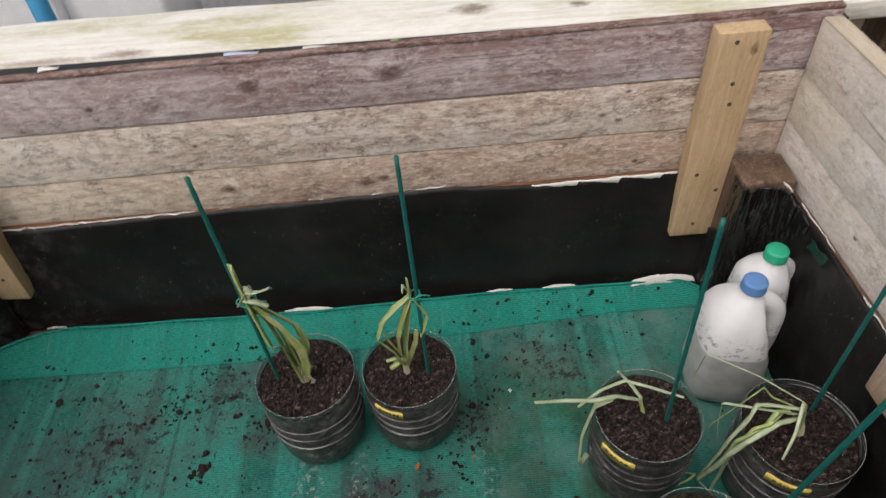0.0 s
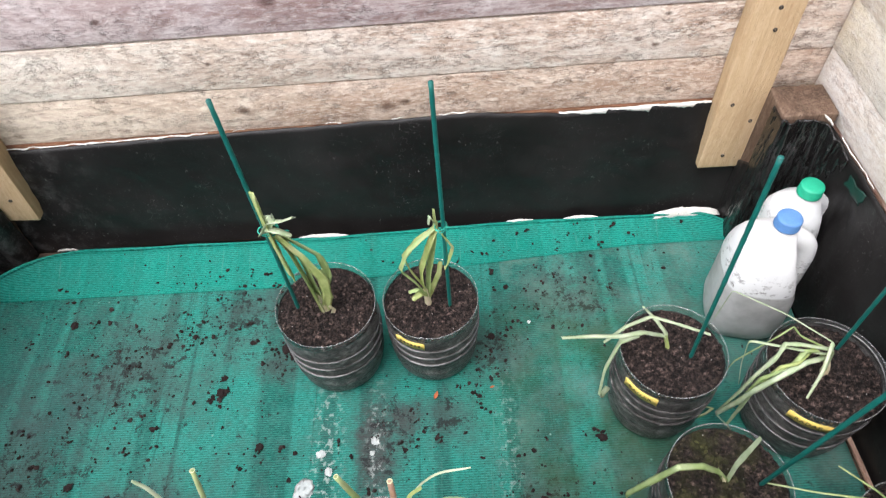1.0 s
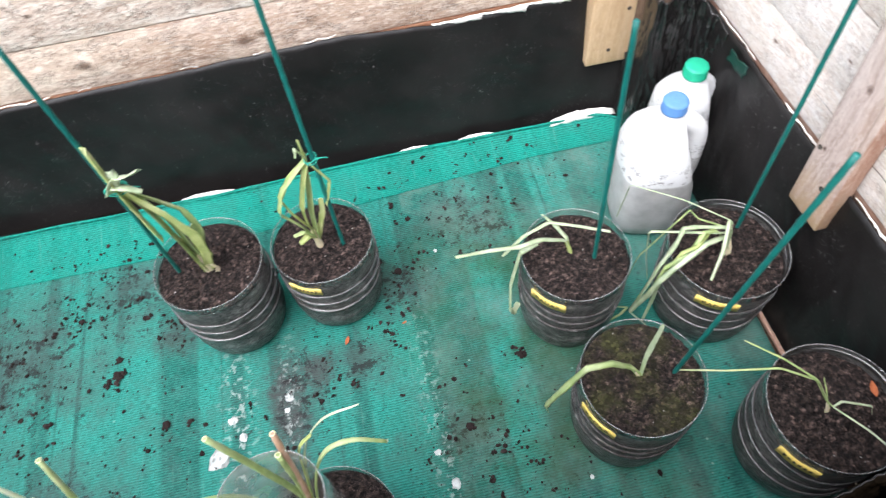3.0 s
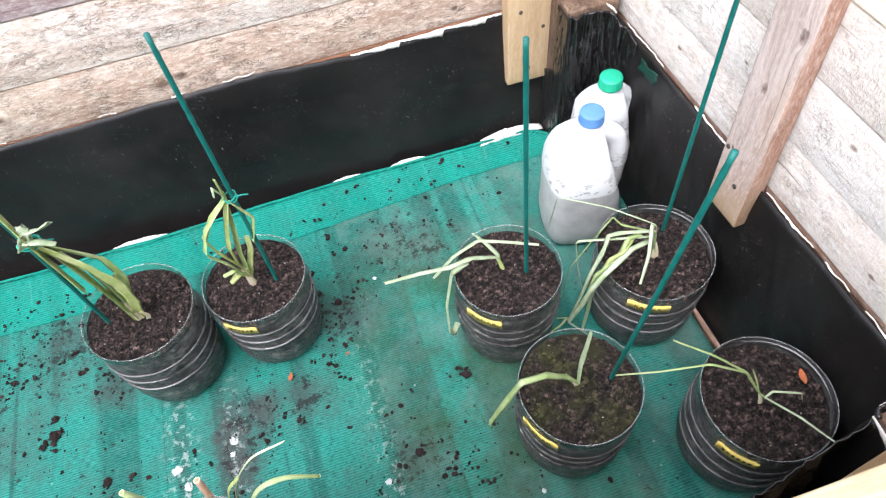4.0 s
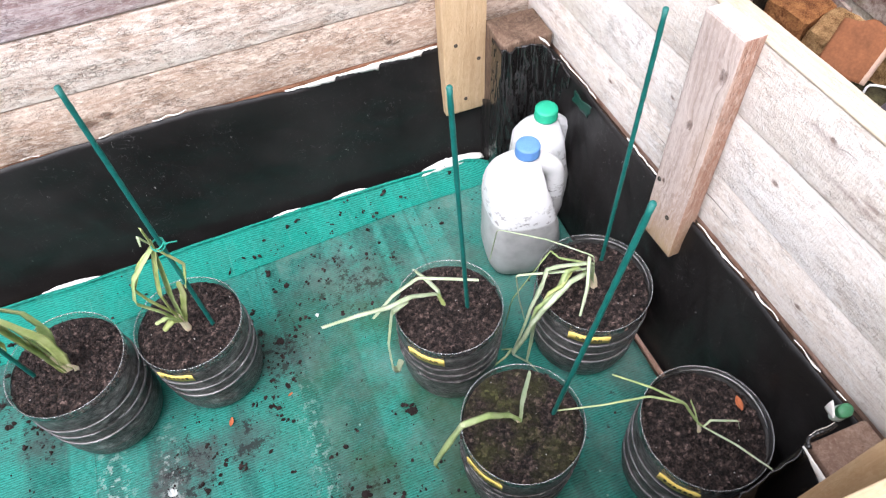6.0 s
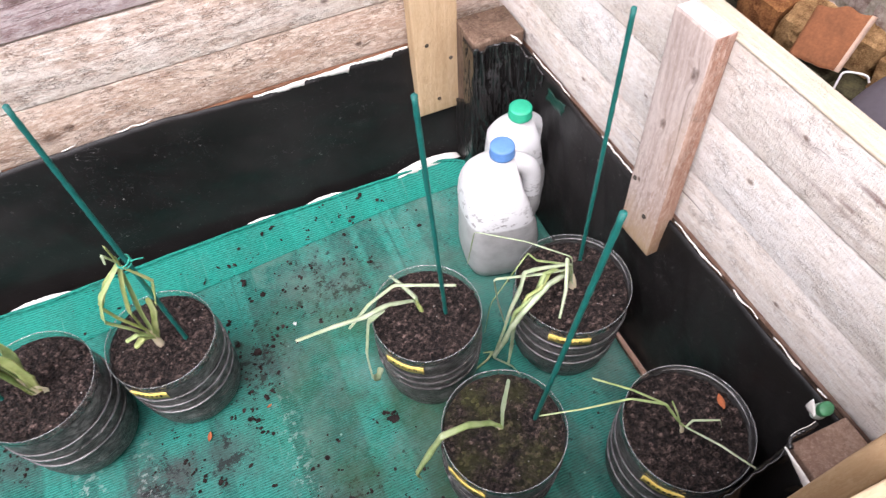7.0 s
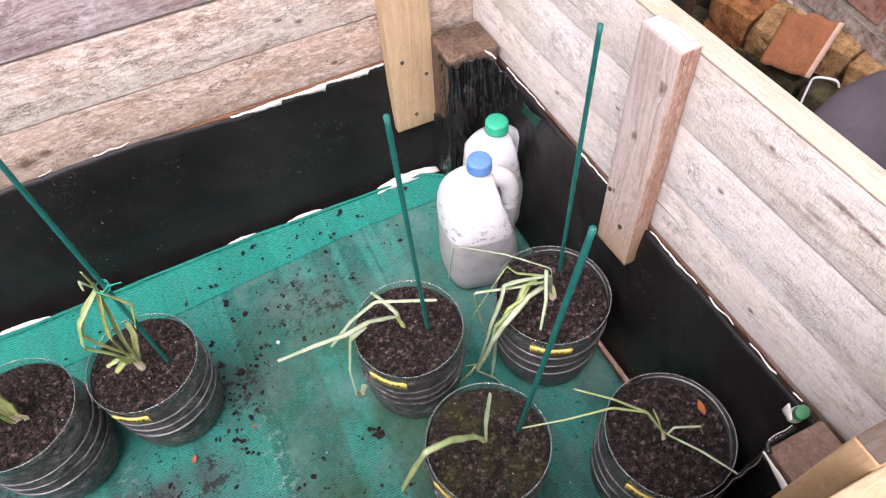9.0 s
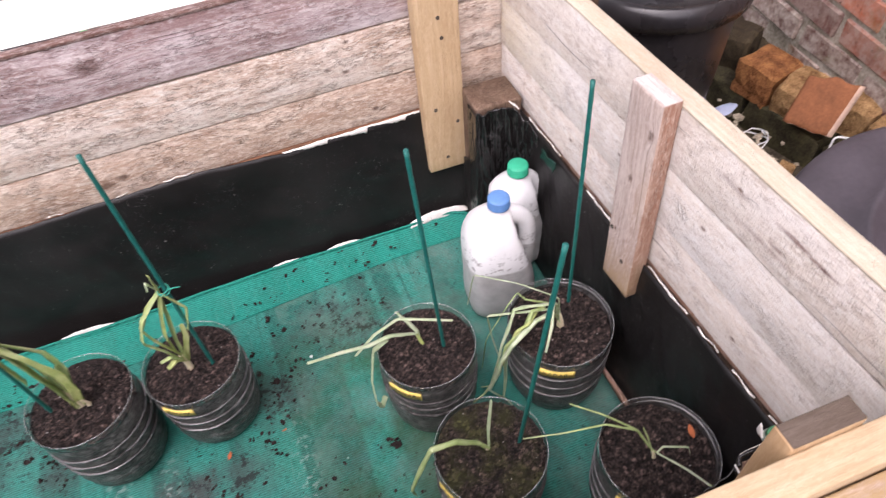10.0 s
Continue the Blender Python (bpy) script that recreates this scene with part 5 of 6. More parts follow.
def tie(at, radius, stretch, label):
    """A few turns of twine round stake and leaves, with a knot and loose ends."""
    t = thing("twine_tie", label, "twine tie", at, "twine ties on the stakes")
    for k in range(2):
        bm = bmesh.new()
        line = []
        for i in range(33):
            a = 2 * math.pi * i / 32
            line.append(Vector((radius * math.cos(a) * stretch, radius * math.sin(a), 0.003 * math.sin(a + k) + 0.003 * k)))
        tube(bm, line, 0.0009, 6)
        part("loop", bm, TIE, t)
    bm = bmesh.new()
    crumb(bm, (radius * stretch, -0.002, 0.002), 0.0028, random.Random(3), 0.9)
    tube(bm, glide([(radius * stretch, -0.003, 0.002), (radius * stretch + 0.006, -0.006, 0.006), (radius * stretch + 0.013, -0.004, 0.002)], 6), 0.0009, 6)
    part("knot", bm, TIE, t)


tie((-0.301, 0.603, 0.346), 0.0065, 2.0, "green twine tying leaves to the stake")
tie((-0.093, 0.616, 0.318), 0.0062, 1.2, "green twine tying leaves to the stake")


# ---- plants ----
def plant(base, label, category="onion plant"):
    return thing("onion_plant", label, category, base, "onion plants in the pots")


def bent(points, rounds=3, keep=0.11):
    """Straight runs with tight rounded kinks."""
    line = [Vector(q) for q in points]
    full = [line[0]]
    for a, b in zip(line, line[1:]):
        full += [a.lerp(b, 0.5), b]
    line = full
    for k in range(rounds):
        out = [line[0]]
        for a, b in zip(line, line[1:]):
            out += [a.lerp(b, keep), a.lerp(b, 1 - keep)]
        line = out + [line[-1]]
    return line


FOLD = ((-1.0, 0.12), (-0.55, -0.10), (0.0, -0.42), (0.55, -0.10), (1.0, 0.12), (0.5, 0.10), (0.0, -0.14), (-0.5, 0.10))


def folded(bm, line, radius):
    """A flattened leaf with a crease along its middle."""
    rings, side = [], None
    for i, q in enumerate(line):
        a, b = line[max(0, i - 1)], line[min(len(line) - 1, i + 1)]
        d = (b - a).normalized()
        if side is None:
            side = d.cross(Vector((0.3, 0.2, 1.0))).normalized()
        side = (side - d * side.dot(d)).normalized()
        up = d.cross(side)
        r = radius(i / (len(line) - 1))
        rings.append([q + side * (r * x) + up * (r * y * 0.8) for x, y in FOLD])
    hull_ring(bm, rings)


def leaf(pl, points, width, material=LEAF, flat=0.3, blunt=0.35, kinked=True, cut_end=False):
    """A hollow, folded onion leaf through world points; narrower at both ends."""
    o = pl.matrix_basis.translation
    line = [q - o for q in (bent(points) if kinked else glide(points, 8))]
    bm = bmesh.new()
    taper = lambda t: width * 0.5 * (blunt + (1 - blunt) * math.sin(math.pi * min(1.0, 0.12 + t * 0.86)) ** 0.6) * (1 + 0.2 * noise.noise(Vector((t * 14, width * 900, 0))))
    if kinked:
        folded(bm, line, taper)
    else:
        tube(bm, line, taper, 10, flat)
    blade = part("leaf", bm, material, pl)
    if cut_end:
        d = (line[-1] - line[-3]).normalized()
        side = d.cross(Vector((0.2, 0.1, 1.0))).normalized()
        up = d.cross(side)
        r = width * 0.5 * blunt
        ring = [line[-1] + d * 0.0004 + (side * math.cos(2 * math.pi * k / 14) + up * math.sin(2 * math.pi * k / 14)) * r * 0.78 for k in range(15)]
        rim = bmesh.new()
        tube(rim, ring, r * 0.17, 6)
        part("cut_end", rim, CUT_END, blade, "pale hollow cut end")
    return blade


def bulb(pl, lean=(0, 0), h=0.02, r=0.004, material=None):
    bm = bmesh.new()
    line = glide([(0, 0, -0.006), (lean[0] * 0.3, lean[1] * 0.3, h * 0.4), (lean[0], lean[1], h)], 5)
    tube(bm, line, lambda t: r * (1.15 - 0.35 * t), 10)
    part("stem", bm, material or STEM, pl, "" if material else "pale stem with a brown papery base")


p = plant((-0.271, 0.607, 0.147), "bunched green onion leaves tied to a stake")
p.location.x += 0.004
bulb(p, (-0.007, 0.002), 0.044, 0.0058)
bulb(p, (0.004, 0.002), 0.048, 0.0055)
leaf(p, [(-0.302, 0.598, 0.417), (-0.302, 0.600, 0.349), (-0.298, 0.600, 0.298), (-0.293, 0.598, 0.252)], 0.0238, LEAF_YELLOW, blunt=0.8)
leaf(p, [(-0.270, 0.607, 0.158), (-0.276, 0.604, 0.209), (-0.285, 0.603, 0.285), (-0.297, 0.603, 0.355)], 0.0187, LEAF)
leaf(p, [(-0.268, 0.609, 0.158), (-0.268, 0.606, 0.195), (-0.274, 0.606, 0.272), (-0.292, 0.606, 0.345)], 0.0175, LEAF)
leaf(p, [(-0.266, 0.607, 0.158), (-0.257, 0.603, 0.215), (-0.246, 0.602, 0.259), (-0.249, 0.602, 0.291), (-0.270, 0.602, 0.316), (-0.296, 0.602, 0.345)], 0.0163, LEAF)
leaf(p, [(-0.266, 0.605, 0.158), (-0.254, 0.598, 0.205), (-0.252, 0.594, 0.250), (-0.268, 0.594, 0.300), (-0.296, 0.599, 0.345)], 0.0150, LEAF_YELLOW)
leaf(p, [(-0.272, 0.606, 0.158), (-0.280, 0.612, 0.22), (-0.288, 0.612, 0.29), (-0.300, 0.606, 0.35)], 0.0163, LEAF_YELLOW)
leaf(p, [(-0.307, 0.597, 0.346), (-0.292, 0.594, 0.372), (-0.276, 0.592, 0.374), (-0.262, 0.590, 0.382)], 0.0150, LEAF_DROOP, blunt=0.7)
leaf(p, [(-0.300, 0.594, 0.36), (-0.284, 0.590, 0.36), (-0.270, 0.588, 0.352)], 0.0106, LEAF_DROOP)
leaf(p, [(-0.298, 0.596, 0.352), (-0.290, 0.592, 0.386), (-0.286, 0.590, 0.372)], 0.0100, LEAF_DROOP)
leaf(p, [(-0.258, 0.602, 0.150), (-0.252, 0.598, 0.168), (-0.256, 0.596, 0.182)], 0.0063, STEM)

p = plant((-0.119, 0.616, 0.147), "bunched yellow-green onion leaves tied to a stake")
bulb(p, (-0.003, 0.002), 0.03, 0.0045)
leaf(p, [(-0.120, 0.618, 0.165), (-0.123, 0.618, 0.185), (-0.140, 0.618, 0.227), (-0.146, 0.618, 0.254), (-0.126, 0.618, 0.289), (-0.100, 0.617, 0.318)], 0.0108, LEAF_YELLOW)
leaf(p, [(-0.121, 0.616, 0.165), (-0.134, 0.612, 0.205), (-0.152, 0.612, 0.235), (-0.138, 0.614, 0.275), (-0.100, 0.616, 0.318)], 0.0096, LEAF)
leaf(p, [(-0.120, 0.616, 0.165), (-0.124, 0.616, 0.193), (-0.124, 0.616, 0.228), (-0.112, 0.616, 0.275), (-0.099, 0.616, 0.316), (-0.100, 0.616, 0.352)], 0.0132, LEAF_YELLOW)
leaf(p, [(-0.118, 0.616, 0.165), (-0.114, 0.618, 0.22), (-0.106, 0.618, 0.27), (-0.098, 0.617, 0.33)], 0.0132, LEAF)
leaf(p, [(-0.118, 0.616, 0.160), (-0.113, 0.616, 0.178), (-0.100, 0.616, 0.218), (-0.097, 0.616, 0.245)], 0.0084, LEAF_YELLOW)
leaf(p, [(-0.096, 0.612, 0.318), (-0.079, 0.612, 0.279), (-0.084, 0.610, 0.262), (-0.092, 0.610, 0.236)], 0.0096, LEAF_YELLOW)
leaf(p, [(-0.120, 0.612, 0.175), (-0.130, 0.606, 0.196), (-0.144, 0.602, 0.196)], 0.0084, LEAF)
leaf(p, [(-0.120, 0.614, 0.170), (-0.128, 0.606, 0.186), (-0.140, 0.600, 0.180)], 0.0108, LEAF_YELLOW)
leaf(p, [(-0.099, 0.614, 0.325), (-0.106, 0.612, 0.345), (-0.108, 0.610, 0.332)], 0.0072, LEAF_DROOP)

p = plant((0.204, 0.515, 0.147), "limp pale green onion leaves drooping over the pot")
bulb(p, (-0.006, 0.009), 0.024, 0.0030, LEAF_YELLOW)
leaf(p, [(0.200, 0.521, 0.164), (0.200, 0.53, 0.172), (0.192, 0.556, 0.168), (0.184, 0.584, 0.155)], 0.0075, LEAF_DROOP)
leaf(p, [(0.250, 0.514, 0.191), (0.210, 0.525, 0.202), (0.178, 0.542, 0.198), (0.14, 0.525, 0.205), (0.107, 0.504, 0.203)], 0.0065, LEAF_DROOP)
leaf(p, [(0.200, 0.521, 0.164), (0.194, 0.522, 0.18), (0.160, 0.515, 0.205), (0.128, 0.505, 0.215), (0.090, 0.498, 0.232), (0.047, 0.489, 0.248)], 0.0075, LEAF_DROOP)
leaf(p, [(0.155, 0.514, 0.20), (0.132, 0.512, 0.19), (0.119, 0.503, 0.13), (0.117, 0.492, 0.075), (0.124, 0.497, 0.060), (0.132, 0.503, 0.072)], 0.0095, LEAF_DROOP, blunt=0.7)

p = plant((0.401, 0.475, 0.147), "tangle of kinked pale onion leaves over the pot's edge")
bulb(p, (-0.002, 0.006), 0.018, 0.005)
for pts, wd, mat in (
    ([(0.397, 0.476, 0.155), (0.396, 0.482, 0.190), (0.350, 0.492, 0.215), (0.343, 0.503, 0.220), (0.328, 0.498, 0.208), (0.300, 0.508, 0.125), (0.295, 0.506, 0.110), (0.289, 0.506, 0.045)], 0.0075, LEAF),
    ([(0.398, 0.475, 0.155), (0.391, 0.477, 0.190), (0.347, 0.475, 0.210), (0.297, 0.503, 0.190), (0.304, 0.500, 0.130), (0.311, 0.490, 0.085)], 0.0065, LEAF_DROOP),
    ([(0.398, 0.475, 0.155), (0.388, 0.476, 0.185), (0.352, 0.463, 0.200), (0.311, 0.448, 0.185), (0.297, 0.450, 0.150), (0.293, 0.455, 0.110), (0.283, 0.466, 0.045), (0.310, 0.456, 0.012), (0.316, 0.441, 0.008)], 0.0100, LEAF_DROOP),
    ([(0.398, 0.475, 0.155), (0.395, 0.481, 0.195), (0.344, 0.481, 0.215), (0.329, 0.484, 0.212), (0.319, 0.473, 0.200), (0.305, 0.470, 0.155), (0.299, 0.469, 0.115), (0.285, 0.467, 0.050)], 0.0095, LEAF_DROOP),
    ([(0.395, 0.476, 0.170), (0.368, 0.481, 0.205), (0.341, 0.462, 0.200), (0.324, 0.463, 0.190), (0.309, 0.458, 0.160), (0.302, 0.458, 0.120)], 0.0065, LEAF_YELLOW),
    ([(0.399, 0.474, 0.155), (0.389, 0.483, 0.210), (0.374, 0.454, 0.187), (0.354, 0.430, 0.166)], 0.0065, LEAF_DROOP),
    ([(0.309, 0.458, 0.155), (0.307, 0.460, 0.115), (0.309, 0.462, 0.070), (0.306, 0.461, 0.012)], 0.0065, LEAF_DROOP),
    ([(0.282, 0.495, 0.006), (0.295, 0.488, 0.012), (0.282, 0.481, 0.008), (0.261, 0.476, 0.004)], 0.0045, LEAF),
    ([(0.399, 0.474, 0.155), (0.373, 0.478, 0.200), (0.352, 0.474, 0.210), (0.338, 0.463, 0.196), (0.317, 0.458, 0.180), (0.306, 0.460, 0.165), (0.297, 0.459, 0.100)], 0.0085, LEAF),
    ([(0.402, 0.479, 0.158), (0.403, 0.492, 0.19), (0.366, 0.546, 0.176), (0.318, 0.606, 0.150), (0.300, 0.590, 0.10)], 0.0055, LEAF_DROOP),
):
    leaf(p, pts, wd * 0.82, mat)

p = plant((0.228, 0.335, 0.147), "onion plant with one bent and one upright leaf")
bulb(p, (-0.003, 0.004), 0.016, 0.0030)
leaf(p, [(0.228, 0.335, 0.164), (0.217, 0.339, 0.18), (0.186, 0.335, 0.218), (0.153, 0.330, 0.234), (0.132, 0.336, 0.16), (0.121, 0.342, 0.105), (0.127, 0.344, 0.075)], 0.0085, LEAF, blunt=0.5)
leaf(p, [(0.228, 0.335, 0.164), (0.230, 0.341, 0.20), (0.236, 0.345, 0.268)], 0.0075, LEAF_DROOP)
leaf(p, [(0.222, 0.337, 0.164), (0.217, 0.341, 0.172), (0.215, 0.344, 0.182)], 0.004, LEAF)

p = plant((0.417, 0.251, 0.147), "thin spreading onion seedling leaves")
bulb(p, (-0.003, 0.005), 0.016, 0.0024)
leaf(p, [(0.417, 0.251, 0.164), (0.411, 0.260, 0.168), (0.400, 0.277, 0.19), (0.369, 0.298, 0.19), (0.320, 0.314, 0.172), (0.270, 0.330, 0.164)], 0.0034, LEAF)
leaf(p, [(0.416, 0.253, 0.16), (0.401, 0.275, 0.192), (0.368, 0.302, 0.208), (0.332, 0.328, 0.218)], 0.0038, LEAF)
leaf(p, [(0.417, 0.251, 0.164), (0.426, 0.253, 0.170), (0.454, 0.241, 0.170), (0.456, 0.235, 0.158)], 0.0030, LEAF_DROOP)
leaf(p, [(0.417, 0.251, 0.164), (0.436, 0.217, 0.172), (0.462, 0.172, 0.168)], 0.0036, LEAF_DROOP)
leaf(p, [(0.413, 0.255, 0.164), (0.412, 0.267, 0.178), (0.409, 0.277, 0.19)], 0.004, LEAF)

p = plant((-0.322, 0.236, 0.147), "cut green onion leaves standing in a plastic collar")
bulb(p, (-0.002, 0.004), 0.03, 0.005)
leaf(p, [(-0.322, 0.238, 0.16), (-0.323, 0.248, 0.24), (-0.320, 0.266, 0.33), (-0.316, 0.287, 0.417)], 0.0068, LEAF, blunt=0.75, flat=0.7, kinked=False, cut_end=True)
leaf(p, [(-0.322, 0.238, 0.18), (-0.330, 0.257, 0.27), (-0.344, 0.272, 0.325), (-0.357, 0.280, 0.354)], 0.0076, LEAF, blunt=0.75, flat=0.7, kinked=False, cut_end=True)
leaf(p, [(-0.324, 0.238, 0.18), (-0.346, 0.266, 0.30), (-0.368, 0.286, 0.366), (-0.382, 0.292, 0.386)], 0.0048, LEAF_DROOP, blunt=0.4, kinked=False)

p.location.x += 0.007
p = plant((-0.163, 0.250, 0.147), "cut and arching onion leaves in a plastic collar")
bulb(p, (0.0, 0.006), 0.05, 0.006)
leaf(p, [(-0.165, 0.254, 0.17), (-0.165, 0.268, 0.23), (-0.180, 0.274, 0.32), (-0.198, 0.280, 0.405)], 0.0068, LEAF, blunt=0.75, flat=0.7, kinked=False, cut_end=True)
leaf(p, [(-0.162, 0.254, 0.17), (-0.160, 0.268, 0.25), (-0.158, 0.275, 0.345)], 0.0065, LEAF, blunt=0.9, flat=0.8, kinked=False, cut_end=True)
leaf(p, [(-0.162, 0.252, 0.17), (-0.158, 0.266, 0.24), (-0.156, 0.280, 0.33), (-0.157, 0.288, 0.362)], 0.0065, PINK_STEM, blunt=0.95, flat=0.9, kinked=False, cut_end=True)
leaf(p, [(-0.162, 0.254, 0.17), (-0.147, 0.286, 0.29), (-0.120, 0.296, 0.345), (-0.083, 0.297, 0.362)], 0.0042, LEAF_DROOP, blunt=0.3, kinked=False)
leaf(p, [(-0.160, 0.252, 0.17), (-0.145, 0.270, 0.26), (-0.124, 0.277, 0.318), (-0.098, 0.280, 0.326), (-0.070, 0.280, 0.302)], 0.0057, LEAF, blunt=0.6, flat=0.5, kinked=False, cut_end=True)
leaf(p, [(-0.166, 0.252, 0.17), (-0.182, 0.258, 0.225), (-0.224, 0.254, 0.31), (-0.250, 0.244, 0.355), (-0.270, 0.236, 0.37)], 0.0061, LEAF, blunt=0.65, flat=0.5, kinked=False, cut_end=True)
leaf(p, [(-0.166, 0.252, 0.17), (-0.186, 0.262, 0.225), (-0.220, 0.270, 0.275), (-0.266, 0.262, 0.305), (-0.290, 0.258, 0.305)], 0.0053, LEAF, blunt=0.5, flat=0.5, kinked=False)
leaf(p, [(-0.162, 0.254, 0.17), (-0.150, 0.274, 0.28), (-0.144, 0.283, 0.325), (-0.130, 0.288, 0.340)], 0.0053, LEAF_YELLOW, blunt=0.7, kinked=False)


def green_patch():
    """A dull green patch just off the side liner under the boards."""
    def face(u, v):
        y, z = 0.716 - 0.044 * u, 0.240 + 0.019 * v + 0.004 * u
        return Vector((wall_x(y) - 0.0245 + 0.0185 * (z / 0.26) ** 0.8 - 0.0100 + 0.0012 * math.sin(5 * u + 2 * v), y + 0.004 * noise.noise(Vector((v * 3, 1, 0))), z + 0.005 * noise.noise(Vector((u * 3, 4, 0)))))
    ob = sheet("plastic_scrap", face, 10, 6, DULL_GREEN, thick=0.0008)
    tagged(ob, "dull dark green patch on the side liner", "plastic scrap")


green_patch()


p.location.x += 0.009


# ---- milk jugs ----
def milk_jug(x, y, turn, cap_material, label, tall=1.0, wide=1.0):
    """A square-shouldered milk jug: body, hollow handle, neck and ribbed cap."""
    jug = thing("milk_jug", label, "milk jug", (x, y, 0.0022), "milk jugs in the corner", turn=turn)
    # height, half width, roundness, shift away from the handle
    levels = [(0.0, 0.044, 0.55, 0), (0.003, 0.051, 0.6, 0), (0.010, 0.0555, 0.68, 0), (0.03, 0.0585, 0.72, 0), (0.07, 0.058, 0.72, 0), (0.11, 0.0585, 0.72, 0), (0.135, 0.058, 0.68, -0.001),
              (0.152, 0.0565, 0.6, -0.002), (0.168, 0.053, 0.52, -0.003), (0.184, 0.047, 0.42, -0.004), (0.198, 0.0385, 0.3, -0.003), (0.210, 0.0275, 0.15, -0.002), (0.218, 0.0205, 0.05, 0), (0.224, 0.0158, 0, 0), (0.232, 0.015, 0, 0)]
    bm = bmesh.new()
    rings = []
    for z, hw, sq, sh in levels:
        hw *= wide + (1 - wide) * max(0.0, min(1.0, (z - 0.16) / 0.05))
        ring = []
        for k in range(48):
            a = 2 * math.pi * k / 48
            c, s = math.cos(a), math.sin(a)
            box = 1 / max(abs(c), abs(s))
            box = (abs(c) ** 5 + abs(s) ** 5) ** -0.2
            r = hw * (1 + sq * (box - 1) * 0.9)
            grip = max(0.0, c) ** 3 * max(0.0, min(1.0, (z - 0.09) / 0.05)) * max(0.0, min(1.0, (0.215 - z) / 0.03))
            dent = 0.0012 * noise.noise(Vector((c * 2, s * 2, z * 24 + x * 9)))
            ring.append(((r + dent - 0.036 * grip) * c + sh, (r + dent) * s * (1 - 0.1 * grip), z * tall))
        rings.append(ring)
    hull_ring(bm, rings, True, True)
    part("body", bm, JUG, jug)
    bm = bmesh.new()
    tube(bm, glide([(gx * wide, 0, gz * tall) for gx, gz in ((0.010, 0.208), (0.026, 0.203), (0.040, 0.190), (0.0465, 0.168), (0.0475, 0.140), (0.0465, 0.112), (0.040, 0.088))], 7), lambda t: 0.0105 + 0.005 * abs(2 * t - 1) ** 3, 14, 1.35)
    part("handle", bm, JUG, jug)
    bm = bmesh.new()
    lathe(bm, [(0.0140, 0.229), (0.0176, 0.229), (0.0178, 0.2315), (0.0171, 0.2325), (0.0171, 0.2435), (0.0162, 0.2455), (0.012, 0.2460), (0.0005, 0.2458)], 72, lambda a, z: 1 + (0.012 * math.sin(a * 36) if 0.232 < z < 0.2455 else 0), (True, True))
    part("cap", bm, cap_material, jug, "ribbed screw cap", at=pose(0, 0, 0.232 * (tall - 1)))
    return jug


milk_jug(0.382, 0.656, -10, BLUE_CAP, "milky plastic jug with blue cap, half full of murky water")
milk_jug(0.449, 0.731, 4, GREEN_CAP, "milky plastic jug with green cap behind another jug", 0.90, 0.76)

# ---- litter on the cloth ----
rnd = random.Random(5)
bm = bmesh.new()
SPOTS = ((-0.386, 0.466, 0.03, 10), (-0.458, 0.558, 0.03, 26), (-0.519, 0.664, 0.05, 22), (-0.733, 0.698, 0.08, 30), (0.126, 0.456, 0.02, 10), (-0.02, 0.63, 0.05, 36), (-0.62, 0.60, 0.12, 60), (-0.70, 0.45, 0.12, 50),
         (-0.355, 0.625, 0.03, 40), (-0.45, 0.70, 0.10, 50), (-0.16, 0.48, 0.05, 30), (-0.05, 0.56, 0.04, 26), (0.02, 0.36, 0.10, 40), (-0.55, 0.33, 0.15, 60), (0.10, 0.74, 0.12, 40), (-0.25, 0.37, 0.1, 24), (0.12, 0.30, 0.08, 30), (-0.45, 0.80, 0.35, 70), (0.1, 0.82, 0.25, 60))
for sx, sy, spread, count in SPOTS:
    for _ in range(count * 2):
        x, y = rnd.gauss(sx, spread * 0.6), rnd.gauss(sy, min(spread, 0.1) * 0.6)
        if not (-0.87 < x < 0.46 and 0.15 < y < 0.845):
            continue
        lift = 0.0012 if y < 0.757 else 0.004 + 0.018 * ((y - 0.755) / 0.1) ** 1.6
        size = 0.0008 + 0.0034 * rnd.random() ** 3.5
        for _ in range(rnd.choice((1, 1, 2, 3))):
            crumb(bm, (x + rnd.gauss(0, size), y + rnd.gauss(0, size), lift + size * 0.3), size * rnd.uniform(0.7, 1.2), rnd, 0.55)
for _ in range(2600):
    x, y = rnd.uniform(-0.86, 0.45), rnd.uniform(0.16, 0.84)
    if noise.noise(Vector((x * 7, y * 7, 3.3))) + 0.45 * noise.noise(Vector((x * 23, y * 23, 1.1))) - 0.25 * x < rnd.uniform(-0.1, 0.55):
        continue
    lift = 0.0012 if y < 0.757 else 0.004 + 0.018 * ((y - 0.755) / 0.1) ** 1.6
    size = 0.0005 + 0.0017 * rnd.random() ** 2.5
    crumb(bm, (x, y, lift + size * 0.3), size, rnd, 0.6)
tagged(part("soil_crumbs", bm, CRUMB, smooth=False), "dark soil crumbs scattered over the green cloth", "soil crumbs", kind="stuff")


